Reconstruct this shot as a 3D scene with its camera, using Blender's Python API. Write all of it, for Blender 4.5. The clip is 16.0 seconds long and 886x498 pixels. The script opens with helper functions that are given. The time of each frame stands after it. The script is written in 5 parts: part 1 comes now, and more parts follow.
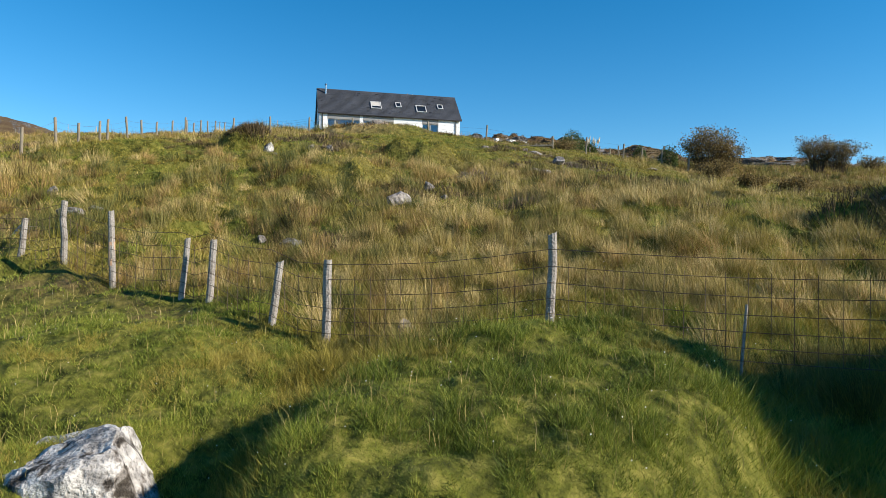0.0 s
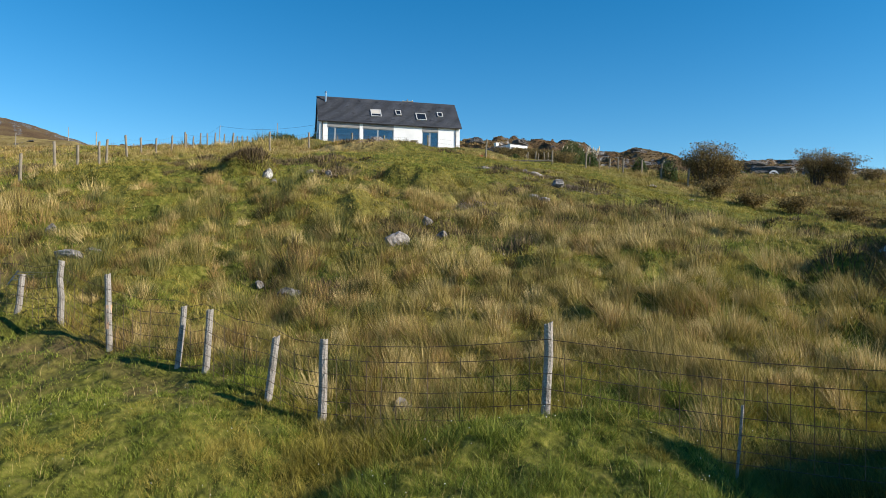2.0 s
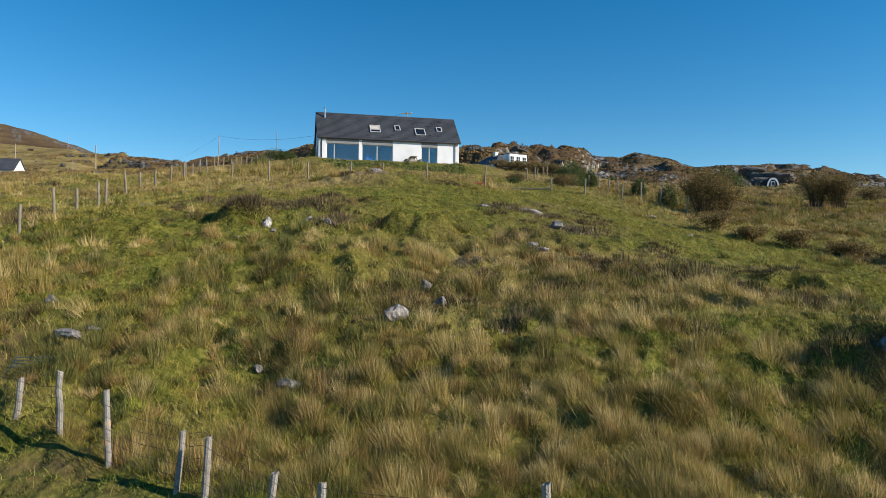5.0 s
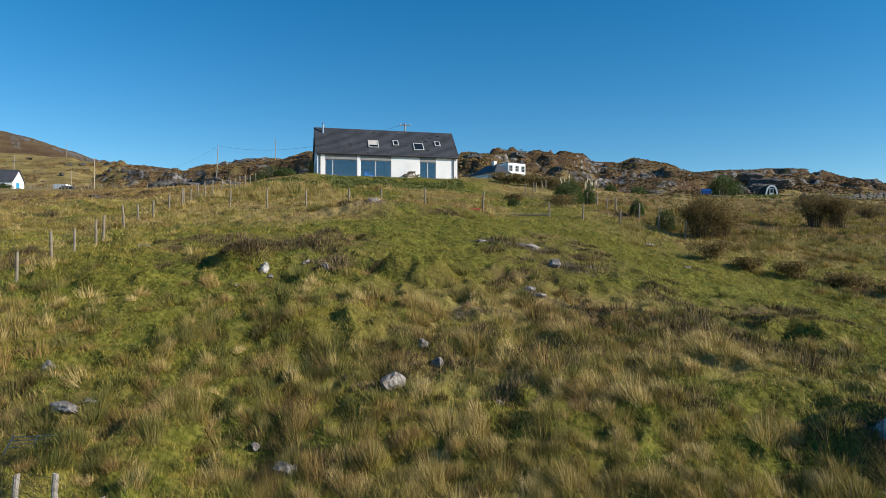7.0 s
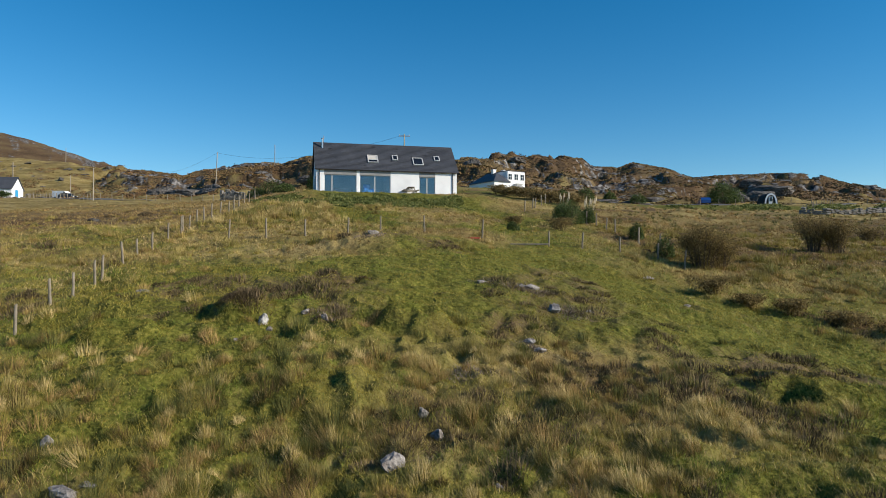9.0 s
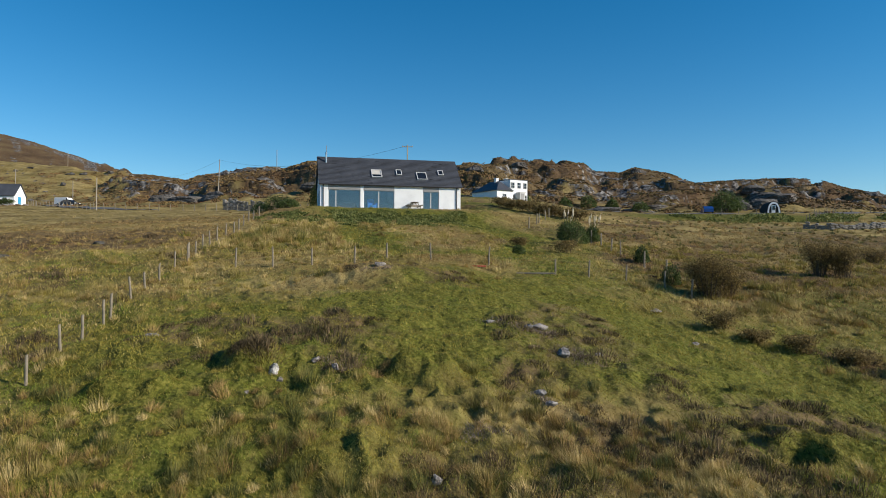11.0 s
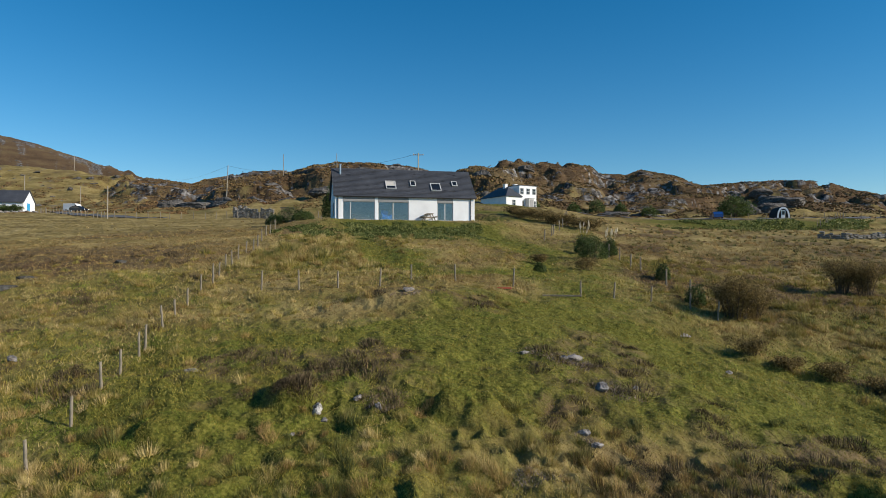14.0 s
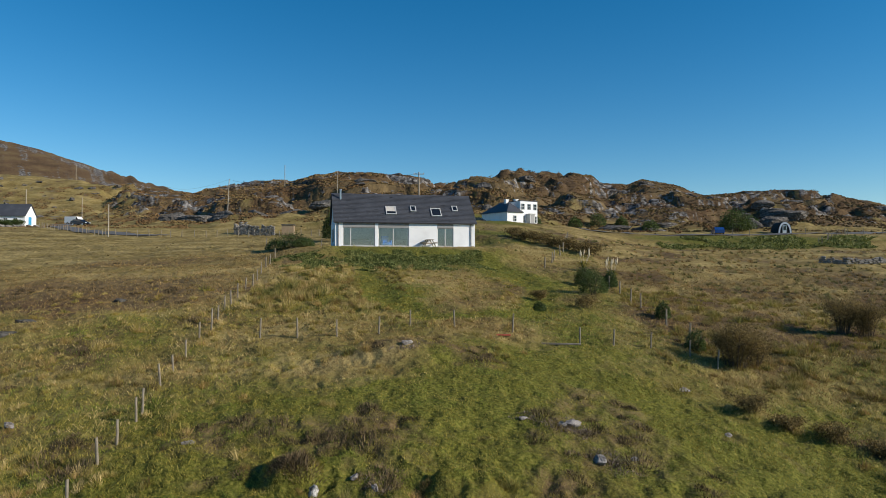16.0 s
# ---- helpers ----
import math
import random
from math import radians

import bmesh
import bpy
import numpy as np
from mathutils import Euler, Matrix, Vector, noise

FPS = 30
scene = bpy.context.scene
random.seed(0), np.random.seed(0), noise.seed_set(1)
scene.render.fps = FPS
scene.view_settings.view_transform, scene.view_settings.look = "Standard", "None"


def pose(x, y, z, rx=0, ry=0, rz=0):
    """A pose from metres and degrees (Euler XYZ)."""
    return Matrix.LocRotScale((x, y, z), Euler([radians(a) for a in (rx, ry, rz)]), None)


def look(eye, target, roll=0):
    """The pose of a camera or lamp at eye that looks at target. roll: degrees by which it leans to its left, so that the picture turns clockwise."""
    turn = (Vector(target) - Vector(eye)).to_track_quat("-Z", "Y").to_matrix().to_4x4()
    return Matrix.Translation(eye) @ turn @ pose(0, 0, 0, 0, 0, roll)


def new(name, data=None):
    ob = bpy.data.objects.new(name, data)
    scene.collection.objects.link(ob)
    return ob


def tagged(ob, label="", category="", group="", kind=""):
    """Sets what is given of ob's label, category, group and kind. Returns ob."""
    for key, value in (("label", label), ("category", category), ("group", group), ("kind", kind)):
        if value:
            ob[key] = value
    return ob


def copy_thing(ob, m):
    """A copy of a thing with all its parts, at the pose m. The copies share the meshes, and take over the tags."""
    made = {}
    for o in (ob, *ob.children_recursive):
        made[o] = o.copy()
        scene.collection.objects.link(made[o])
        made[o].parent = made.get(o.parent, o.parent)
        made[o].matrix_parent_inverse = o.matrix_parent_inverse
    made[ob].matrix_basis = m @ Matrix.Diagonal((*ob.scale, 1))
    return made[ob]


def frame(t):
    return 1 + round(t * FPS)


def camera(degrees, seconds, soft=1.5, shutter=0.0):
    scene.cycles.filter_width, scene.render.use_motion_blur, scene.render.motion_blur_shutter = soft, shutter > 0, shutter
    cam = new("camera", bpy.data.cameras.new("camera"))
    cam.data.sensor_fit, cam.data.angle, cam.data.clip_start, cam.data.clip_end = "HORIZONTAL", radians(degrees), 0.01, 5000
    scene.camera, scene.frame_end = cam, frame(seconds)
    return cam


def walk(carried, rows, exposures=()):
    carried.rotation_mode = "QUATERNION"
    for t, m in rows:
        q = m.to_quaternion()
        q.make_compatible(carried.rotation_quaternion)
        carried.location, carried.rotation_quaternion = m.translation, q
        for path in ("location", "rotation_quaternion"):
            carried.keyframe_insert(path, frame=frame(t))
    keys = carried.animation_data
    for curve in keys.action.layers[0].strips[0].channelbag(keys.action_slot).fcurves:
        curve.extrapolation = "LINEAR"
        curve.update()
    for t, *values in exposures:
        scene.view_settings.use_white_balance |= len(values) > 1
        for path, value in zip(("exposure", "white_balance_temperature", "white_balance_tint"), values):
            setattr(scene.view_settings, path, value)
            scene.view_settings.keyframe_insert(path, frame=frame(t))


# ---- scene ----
cam = camera(66.1, 16.0, soft=0.5)
PATH = [
    (0, (0.122, 0.294, 1.87), (0.104, 2.294, 1.892), 0.8),
    (0.5, (0.118, 0.293, 2.049), (0.1, 2.293, 2.07), 0.9),
    (1, (0.127, 0.301, 2.228), (0.107, 2.3, 2.25), 0.8),
    (1.5, (0.149, 0.301, 2.434), (0.13, 2.301, 2.455), 0.8),
    (2, (0.152, 0.299, 2.669), (0.133, 2.299, 2.692), 0.8),
    (2.5, (0.154, 0.296, 2.914), (0.134, 2.296, 2.938), 0.8),
    (3, (0.148, 0.281, 3.155), (0.128, 2.281, 3.181), 0.8),
    (3.5, (0.147, 0.272, 3.37), (0.127, 2.271, 3.398), 0.7),
    (4, (0.151, 0.272, 3.579), (0.131, 2.272, 3.607), 0.6),
    (6.5, (0.202, 0.261, 5.06), (0.184, 2.261, 5.094), 0.2),
    (7, (0.221, 0.248, 5.405), (0.203, 2.248, 5.441), 0.1),
    (7.5, (0.232, 0.242, 5.783), (0.214, 2.241, 5.819), 0.1),
    (8, (0.234, 0.244, 6.182), (0.217, 2.243, 6.218), 0.1),
    (8.5, (0.21, 0.253, 6.601), (0.195, 2.252, 6.637), 0.1),
    (9, (0.213, 0.255, 7.01), (0.197, 2.254, 7.046), 0.1),
    (9.5, (0.199, 0.255, 7.418), (0.183, 2.255, 7.454), 0.2),
    (10, (0.148, 0.252, 7.84), (0.134, 2.252, 7.876), 0.2),
    (12.5, (-0.742, 0.214, 9.239), (-0.769, 2.214, 9.277), 0.1),
    (13, (-0.983, 0.205, 9.358), (-1.009, 2.205, 9.395), 0.1),
    (13.5, (-1.183, 0.207, 9.525), (-1.209, 2.206, 9.56), 0.0),
    (14, (-1.365, 0.198, 9.82), (-1.391, 2.197, 9.855), 0.0),
    (14.5, (-1.454, 0.197, 10.249), (-1.481, 2.197, 10.284), 0.0),
    (15, (-1.415, 0.182, 10.944), (-1.443, 2.181, 10.98), 0.1),
    (15.5, (-1.313, 0.187, 11.628), (-1.343, 2.186, 11.666), 0.0),
    (16, (-1.213, 0.232, 12.292), (-1.244, 2.232, 12.334), 0.0),
]
walk(cam, [(t, look(eye, target, roll)) for t, eye, target, roll in PATH],
     exposures=[(0.0, 0.75), (3.0, 0.58), (8.0, 0.42), (16.0, 0.24)])

# ---------------------------------------------------------------- light
SUN_FROM = Vector((0.87, -0.24, 0.46)).normalized()
world = bpy.data.worlds.new("sky")
scene.world = world
world.use_nodes = True
wn = world.node_tree.nodes
sky = wn.new("ShaderNodeTexSky")
sky.sky_type = "NISHITA"
sky.sun_disc = False
sky.sun_elevation = math.asin(SUN_FROM.z)
sky.sun_rotation = math.atan2(SUN_FROM.x, SUN_FROM.y)
sky.altitude, sky.air_density, sky.dust_density, sky.ozone_density = 50, 0.9, 0.0, 3.0
wn["Background"].inputs["Strength"].default_value = 0.084
deep = wn.new("ShaderNodeHueSaturation")
deep.inputs["Hue"].default_value = 0.494
deep.inputs["Saturation"].default_value, deep.inputs["Value"].default_value = 1.38, 1.15
world.node_tree.links.new(sky.outputs["Color"], deep.inputs["Color"])
world.node_tree.links.new(deep.outputs["Color"], wn["Background"].inputs["Color"])
sun_data = bpy.data.lights.new("sun", "SUN")
sun_data.energy, sun_data.angle, sun_data.color = 5.0, radians(0.53), (1.0, 0.89, 0.735)
new("sun", sun_data).matrix_world = look(SUN_FROM * 200, (0, 0, 0))

# ---------------------------------------------------------------- materials


def material(name, colours, rough=0.8, scale=3.0, fine=40.0, bump=0.3, metal=0.0, island=0.0, spec=0.3, coords="Object", size=0.02, thin=0.0, tone=0.0):
    """A surface that drifts between its colours at two scales, with fine relief. island: how far single pieces differ; tone: how far whole clumps do."""
    m = bpy.data.materials.new(name)
    m.use_nodes = True
    n, l = m.node_tree.nodes, m.node_tree.links
    bsdf = n["Principled BSDF"]
    bsdf.inputs["Roughness"].default_value = rough
    bsdf.inputs["Metallic"].default_value = metal
    bsdf.inputs["Specular IOR Level"].default_value = spec
    tc = n.new("ShaderNodeTexCoord")
    big, small, mix = n.new("ShaderNodeTexNoise"), n.new("ShaderNodeTexNoise"), n.new("ShaderNodeMath")
    big.inputs["Scale"].default_value, small.inputs["Scale"].default_value = scale, fine
    big.inputs["Detail"].default_value, small.inputs["Detail"].default_value = 4, 5
    mix.operation = "MULTIPLY_ADD"
    mix.inputs[1].default_value = 0.45
    for t in (big, small):
        l.new(tc.outputs[coords], t.inputs["Vector"])
    l.new(small.outputs["Fac"], mix.inputs[0])
    half = n.new("ShaderNodeMath")
    half.operation, half.inputs[1].default_value = "MULTIPLY", 0.55
    l.new(big.outputs["Fac"], half.inputs[0])
    l.new(half.outputs[0], mix.inputs[2])
    out = mix.outputs[0]
    if island:
        geo, add = n.new("ShaderNodeNewGeometry"), n.new("ShaderNodeMath")
        add.operation = "MULTIPLY_ADD"
        add.inputs[1].default_value = island
        sub = n.new("ShaderNodeMath")
        sub.operation, sub.inputs[1].default_value = "SUBTRACT", 0.5
        l.new(geo.outputs["Random Per Island"], sub.inputs[0])
        l.new(sub.outputs[0], add.inputs[0])
        l.new(out, add.inputs[2])
        out = add.outputs[0]
    if tone:
        att, mad = n.new("ShaderNodeAttribute"), n.new("ShaderNodeMath")
        att.attribute_name = "tone"
        mad.operation = "MULTIPLY_ADD"
        mad.inputs[1].default_value = tone
        l.new(att.outputs["Fac"], mad.inputs[0])
        l.new(out, mad.inputs[2])
        out = mad.outputs[0]
    ramp = n.new("ShaderNodeValToRGB")
    e = ramp.color_ramp.elements
    for k, c in enumerate(colours):
        p = 0.28 + 0.44 * k / max(1, len(colours) - 1)
        el = e[k] if k < 2 else e.new(p)
        el.position, el.color = p, (*c, 1)
    l.new(out, ramp.inputs["Fac"])
    l.new(ramp.outputs["Color"], bsdf.inputs["Base Color"])
    if thin:
        back, both = n.new("ShaderNodeBsdfTranslucent"), n.new("ShaderNodeMixShader")
        both.inputs[0].default_value = thin
        l.new(ramp.outputs["Color"], back.inputs["Color"])
        l.new(bsdf.outputs[0], both.inputs[1])
        l.new(back.outputs[0], both.inputs[2])
        l.new(both.outputs[0], n["Material Output"].inputs["Surface"])
    if bump:
        b = n.new("ShaderNodeBump")
        b.inputs["Strength"].default_value, b.inputs["Distance"].default_value = bump, size
        l.new(small.outputs["Fac"], b.inputs["Height"])
        l.new(b.outputs["Normal"], bsdf.inputs["Normal"])
    return m


M_WHITE = material("white_render", [(0.60, 0.615, 0.63), (0.76, 0.78, 0.80), (0.80, 0.815, 0.835)], 0.85, 0.8, 60, 0.15)
M_SLATE = material("slate", [(0.035, 0.038, 0.046), (0.055, 0.06, 0.072), (0.085, 0.09, 0.105)], 0.55, 0.6, 9, 0.3)
M_CLAD = material("grey_cladding", [(0.24, 0.24, 0.245), (0.32, 0.32, 0.325)], 0.6, 1.5, 30, 0.1)
M_FRAME = material("window_frame_grey", [(0.42, 0.43, 0.43), (0.5, 0.5, 0.5)], 0.45, 2, 30, 0.05)
M_DARK = material("dark_metal", [(0.03, 0.03, 0.034), (0.055, 0.055, 0.06)], 0.45, 3, 40, 0.05, 0.3)
M_STEEL = material("stainless_steel", [(0.5, 0.5, 0.5), (0.62, 0.62, 0.62)], 0.3, 3, 40, 0.05, 1.0)
M_WIRE = material("rusty_wire", [(0.07, 0.05, 0.04), (0.16, 0.12, 0.09)], 0.7, 3, 60, 0.1, 0.4)
M_POST = material("weathered_post_wood", [(0.10, 0.085, 0.07), (0.26, 0.24, 0.22), (0.44, 0.41, 0.375)], 0.9, 4, 55, 0.8, island=0.1)
M_POST2 = material("pale_post_wood", [(0.11, 0.095, 0.07), (0.22, 0.19, 0.145), (0.32, 0.28, 0.22)], 0.9, 3, 50, 0.5, island=0.1)
M_POLE = material("pole_wood", [(0.26, 0.22, 0.17), (0.40, 0.36, 0.30)], 0.85, 2, 20, 0.4)
M_PINE = material("pine_boards", [(0.22, 0.16, 0.10), (0.34, 0.26, 0.17)], 0.8, 2, 30, 0.3)
M_ROCK = material("lichen_rock", [(0.05, 0.043, 0.038), (0.15, 0.135, 0.125), (0.27, 0.25, 0.235), (0.44, 0.42, 0.40)], 0.9, 4.2, 11, 1.0, size=0.06)
M_CRAG = material("grey_crag_rock", [(0.03, 0.026, 0.022), (0.075, 0.068, 0.06), (0.12, 0.11, 0.10), (0.26, 0.25, 0.24)], 0.9, 0.35, 2.2, 1.0, size=0.4)
M_GREEN = material("green_grass_blades", [(0.115, 0.098, 0.016), (0.272, 0.23, 0.036), (0.44, 0.358, 0.09)], 0.7, 0.5, 5.0, 0, island=0.22, thin=0.18)
M_LUSH = material("lush_grass_blades", [(0.055, 0.075, 0.010), (0.165, 0.21, 0.022), (0.31, 0.32, 0.055)], 0.7, 0.5, 5.0, 0, island=0.4, thin=0.18)
M_STRAW = material("straw_grass_blades", [(0.19, 0.16, 0.045), (0.36, 0.28, 0.095), (0.60, 0.46, 0.21)], 0.75, 0.35, 2.0, 0, island=0.3, thin=0.15, tone=0.5)
M_BROWN = material("russet_grass_blades", [(0.09, 0.062, 0.02), (0.25, 0.16, 0.055), (0.44, 0.30, 0.12)], 0.8, 0.4, 2.0, 0, island=0.3, thin=0.15, tone=0.5)
M_RUSH = material("rush_blades", [(0.045, 0.055, 0.012), (0.11, 0.12, 0.026), (0.22, 0.19, 0.06)], 0.7, 0.6, 2.0, 0, island=0.3, thin=0.15, tone=0.5)
M_HEATH = material("heather_sprigs", [(0.04, 0.031, 0.015), (0.10, 0.073, 0.037), (0.20, 0.145, 0.08)], 0.9, 1.2, 6.0, 0, island=0.4, tone=0.35)
M_MOOR = material("hill_heather_tufts", [(0.06, 0.036, 0.018), (0.16, 0.09, 0.04), (0.16, 0.115, 0.045), (0.21, 0.14, 0.062)], 0.95, 0.06, 0.5, 0, island=0.18)
M_LEAF = material("shrub_leaves", [(0.025, 0.045, 0.012), (0.065, 0.10, 0.024), (0.12, 0.16, 0.045)], 0.6, 1.2, 6, 0, island=0.5, thin=0.4)
M_WILLOW = material("autumn_willow_leaves", [(0.08, 0.06, 0.022), (0.18, 0.135, 0.05), (0.30, 0.22, 0.09)], 0.8, 1.2, 6, 0, island=0.5, thin=0.4)
M_BANK = material("bramble_leaves", [(0.06, 0.08, 0.018), (0.14, 0.165, 0.042), (0.25, 0.26, 0.085)], 0.65, 0.8, 5, 0, island=0.5, thin=0.35)
M_DEAD = material("dead_heather_twigs", [(0.10, 0.075, 0.06), (0.22, 0.165, 0.14), (0.36, 0.29, 0.25)], 0.9, 1.2, 6, 0, island=0.5)
M_PETAL = material("white_petals", [(0.75, 0.75, 0.70), (0.85, 0.85, 0.80)], 0.7, 2, 20, 0)
M_TWIG = material("bush_twigs", [(0.05, 0.038, 0.028), (0.12, 0.09, 0.065)], 0.9, 4, 30, 0.3)
M_PAMPAS = material("pampas_plumes", [(0.45, 0.37, 0.24), (0.62, 0.54, 0.40)], 0.9, 3, 20, 0, island=0.3)
M_ROAD = material("worn_asphalt", [(0.07, 0.07, 0.072), (0.13, 0.13, 0.13)], 0.9, 0.6, 12, 0.3)
M_PAVE = material("concrete_patio", [(0.28, 0.27, 0.25), (0.40, 0.39, 0.36)], 0.85, 1, 14, 0.3)
M_STONE = material("drystone", [(0.025, 0.024, 0.022), (0.10, 0.096, 0.088), (0.23, 0.22, 0.205)], 0.9, 1.6, 9, 0.8, island=0.5)
M_BLUE = material("blue_paint", [(0.02, 0.20, 0.65), (0.03, 0.26, 0.75)], 0.45, 2, 20, 0.05)
M_TEAL = material("blue_door_paint", [(0.03, 0.26, 0.50), (0.04, 0.32, 0.58)], 0.5, 2, 20, 0.05)
M_CARDARK = material("dark_car_paint", [(0.012, 0.015, 0.022), (0.02, 0.024, 0.034)], 0.25, 2, 20, 0, 0.2, spec=0.5)
M_CARBLUE = material("blue_car_paint", [(0.015, 0.06, 0.22), (0.02, 0.08, 0.28)], 0.25, 2, 20, 0, 0.2, spec=0.5)
M_VAN = material("white_car_paint", [(0.72, 0.73, 0.74), (0.8, 0.8, 0.8)], 0.3, 2, 20, 0, spec=0.5)
M_RUBBER = material("tyre_rubber", [(0.015, 0.015, 0.015), (0.03, 0.03, 0.03)], 0.85, 5, 40, 0.2)
M_REDPAINT = material("worn_red_paint", [(0.25, 0.05, 0.03), (0.40, 0.10, 0.06)], 0.8, 6, 30, 0.3)
M_FABRIC = material("pale_sofa_fabric", [(0.40, 0.38, 0.35), (0.52, 0.50, 0.47)], 0.95, 4, 60, 0.3)
M_FLOOR = material("timber_floor", [(0.22, 0.15, 0.09), (0.34, 0.25, 0.16)], 0.5, 2, 20, 0.1)
M_PINK = material("bare_pinkish_timber", [(0.40, 0.24, 0.15), (0.55, 0.38, 0.26)], 0.85, 5, 40, 0.4)


def glass_material():
    m = bpy.data.materials.new("window_glass")
    m.use_nodes = True
    n, l = m.node_tree.nodes, m.node_tree.links
    clear, gloss, mix, fres = n.new("ShaderNodeBsdfTransparent"), n.new("ShaderNodeBsdfGlossy"), n.new("ShaderNodeMixShader"), n.new("ShaderNodeFresnel")
    clear.inputs["Color"].default_value = (0.70, 0.74, 0.82, 1)
    gloss.inputs["Roughness"].default_value = 0.02
    fres.inputs["IOR"].default_value = 2.3
    l.new(fres.outputs[0], mix.inputs[0])
    l.new(clear.outputs[0], mix.inputs[1])
    l.new(gloss.outputs[0], mix.inputs[2])
    l.new(mix.outputs[0], n["Material Output"].inputs["Surface"])
    return m


M_GLASS = glass_material()


def lichen_material():
    """Pale stone with a mosaic of white, grey and near-black lichen and dark cracks."""
    m = bpy.data.materials.new("pale_lichened_boulder")
    m.use_nodes = True
    n, l = m.node_tree.nodes, m.node_tree.links
    bsdf, tc = n["Principled BSDF"], n.new("ShaderNodeTexCoord")
    bsdf.inputs["Roughness"].default_value, bsdf.inputs["Specular IOR Level"].default_value = 0.92, 0.2

    def layer(scale, detail, stops, distort=0.0):
        t, r = n.new("ShaderNodeTexNoise"), n.new("ShaderNodeValToRGB")
        t.inputs["Scale"].default_value, t.inputs["Detail"].default_value, t.inputs["Distortion"].default_value = scale, detail, distort
        l.new(tc.outputs["Object"], t.inputs["Vector"])
        l.new(t.outputs["Fac"], r.inputs["Fac"])
        for k, (p, c) in enumerate(stops):
            el = r.color_ramp.elements[k] if k < 2 else r.color_ramp.elements.new(p)
            el.position, el.color = p, (*c, 1)
        return t.outputs["Fac"], r.outputs["Color"]

    def times(a, b):
        x = n.new("ShaderNodeMix")
        x.data_type, x.blend_type = "RGBA", "MULTIPLY"
        x.inputs[0].default_value = 1.0
        l.new(a, x.inputs[6])
        l.new(b, x.inputs[7])
        return x.outputs[2]

    _, base = layer(7, 8, [(0.38, (0.20, 0.195, 0.19)), (0.48, (0.37, 0.36, 0.35)), (0.60, (0.54, 0.53, 0.51))], 0.4)
    _, spots = layer(5.2, 6, [(0.36, (0.13, 0.115, 0.10)), (0.40, (0.55, 0.52, 0.50)), (0.44, (1.0, 1.0, 1.0))], 0.6)
    rough, grain = layer(38, 6, [(0.36, (0.55, 0.54, 0.53)), (0.5, (1.0, 1.0, 1.0))])
    l.new(times(times(base, spots), grain), bsdf.inputs["Base Color"])
    b = n.new("ShaderNodeBump")
    b.inputs["Strength"].default_value, b.inputs["Distance"].default_value = 0.9, 0.03
    l.new(rough, b.inputs["Height"])
    l.new(b.outputs["Normal"], bsdf.inputs["Normal"])
    return m


M_BOULDER = lichen_material()


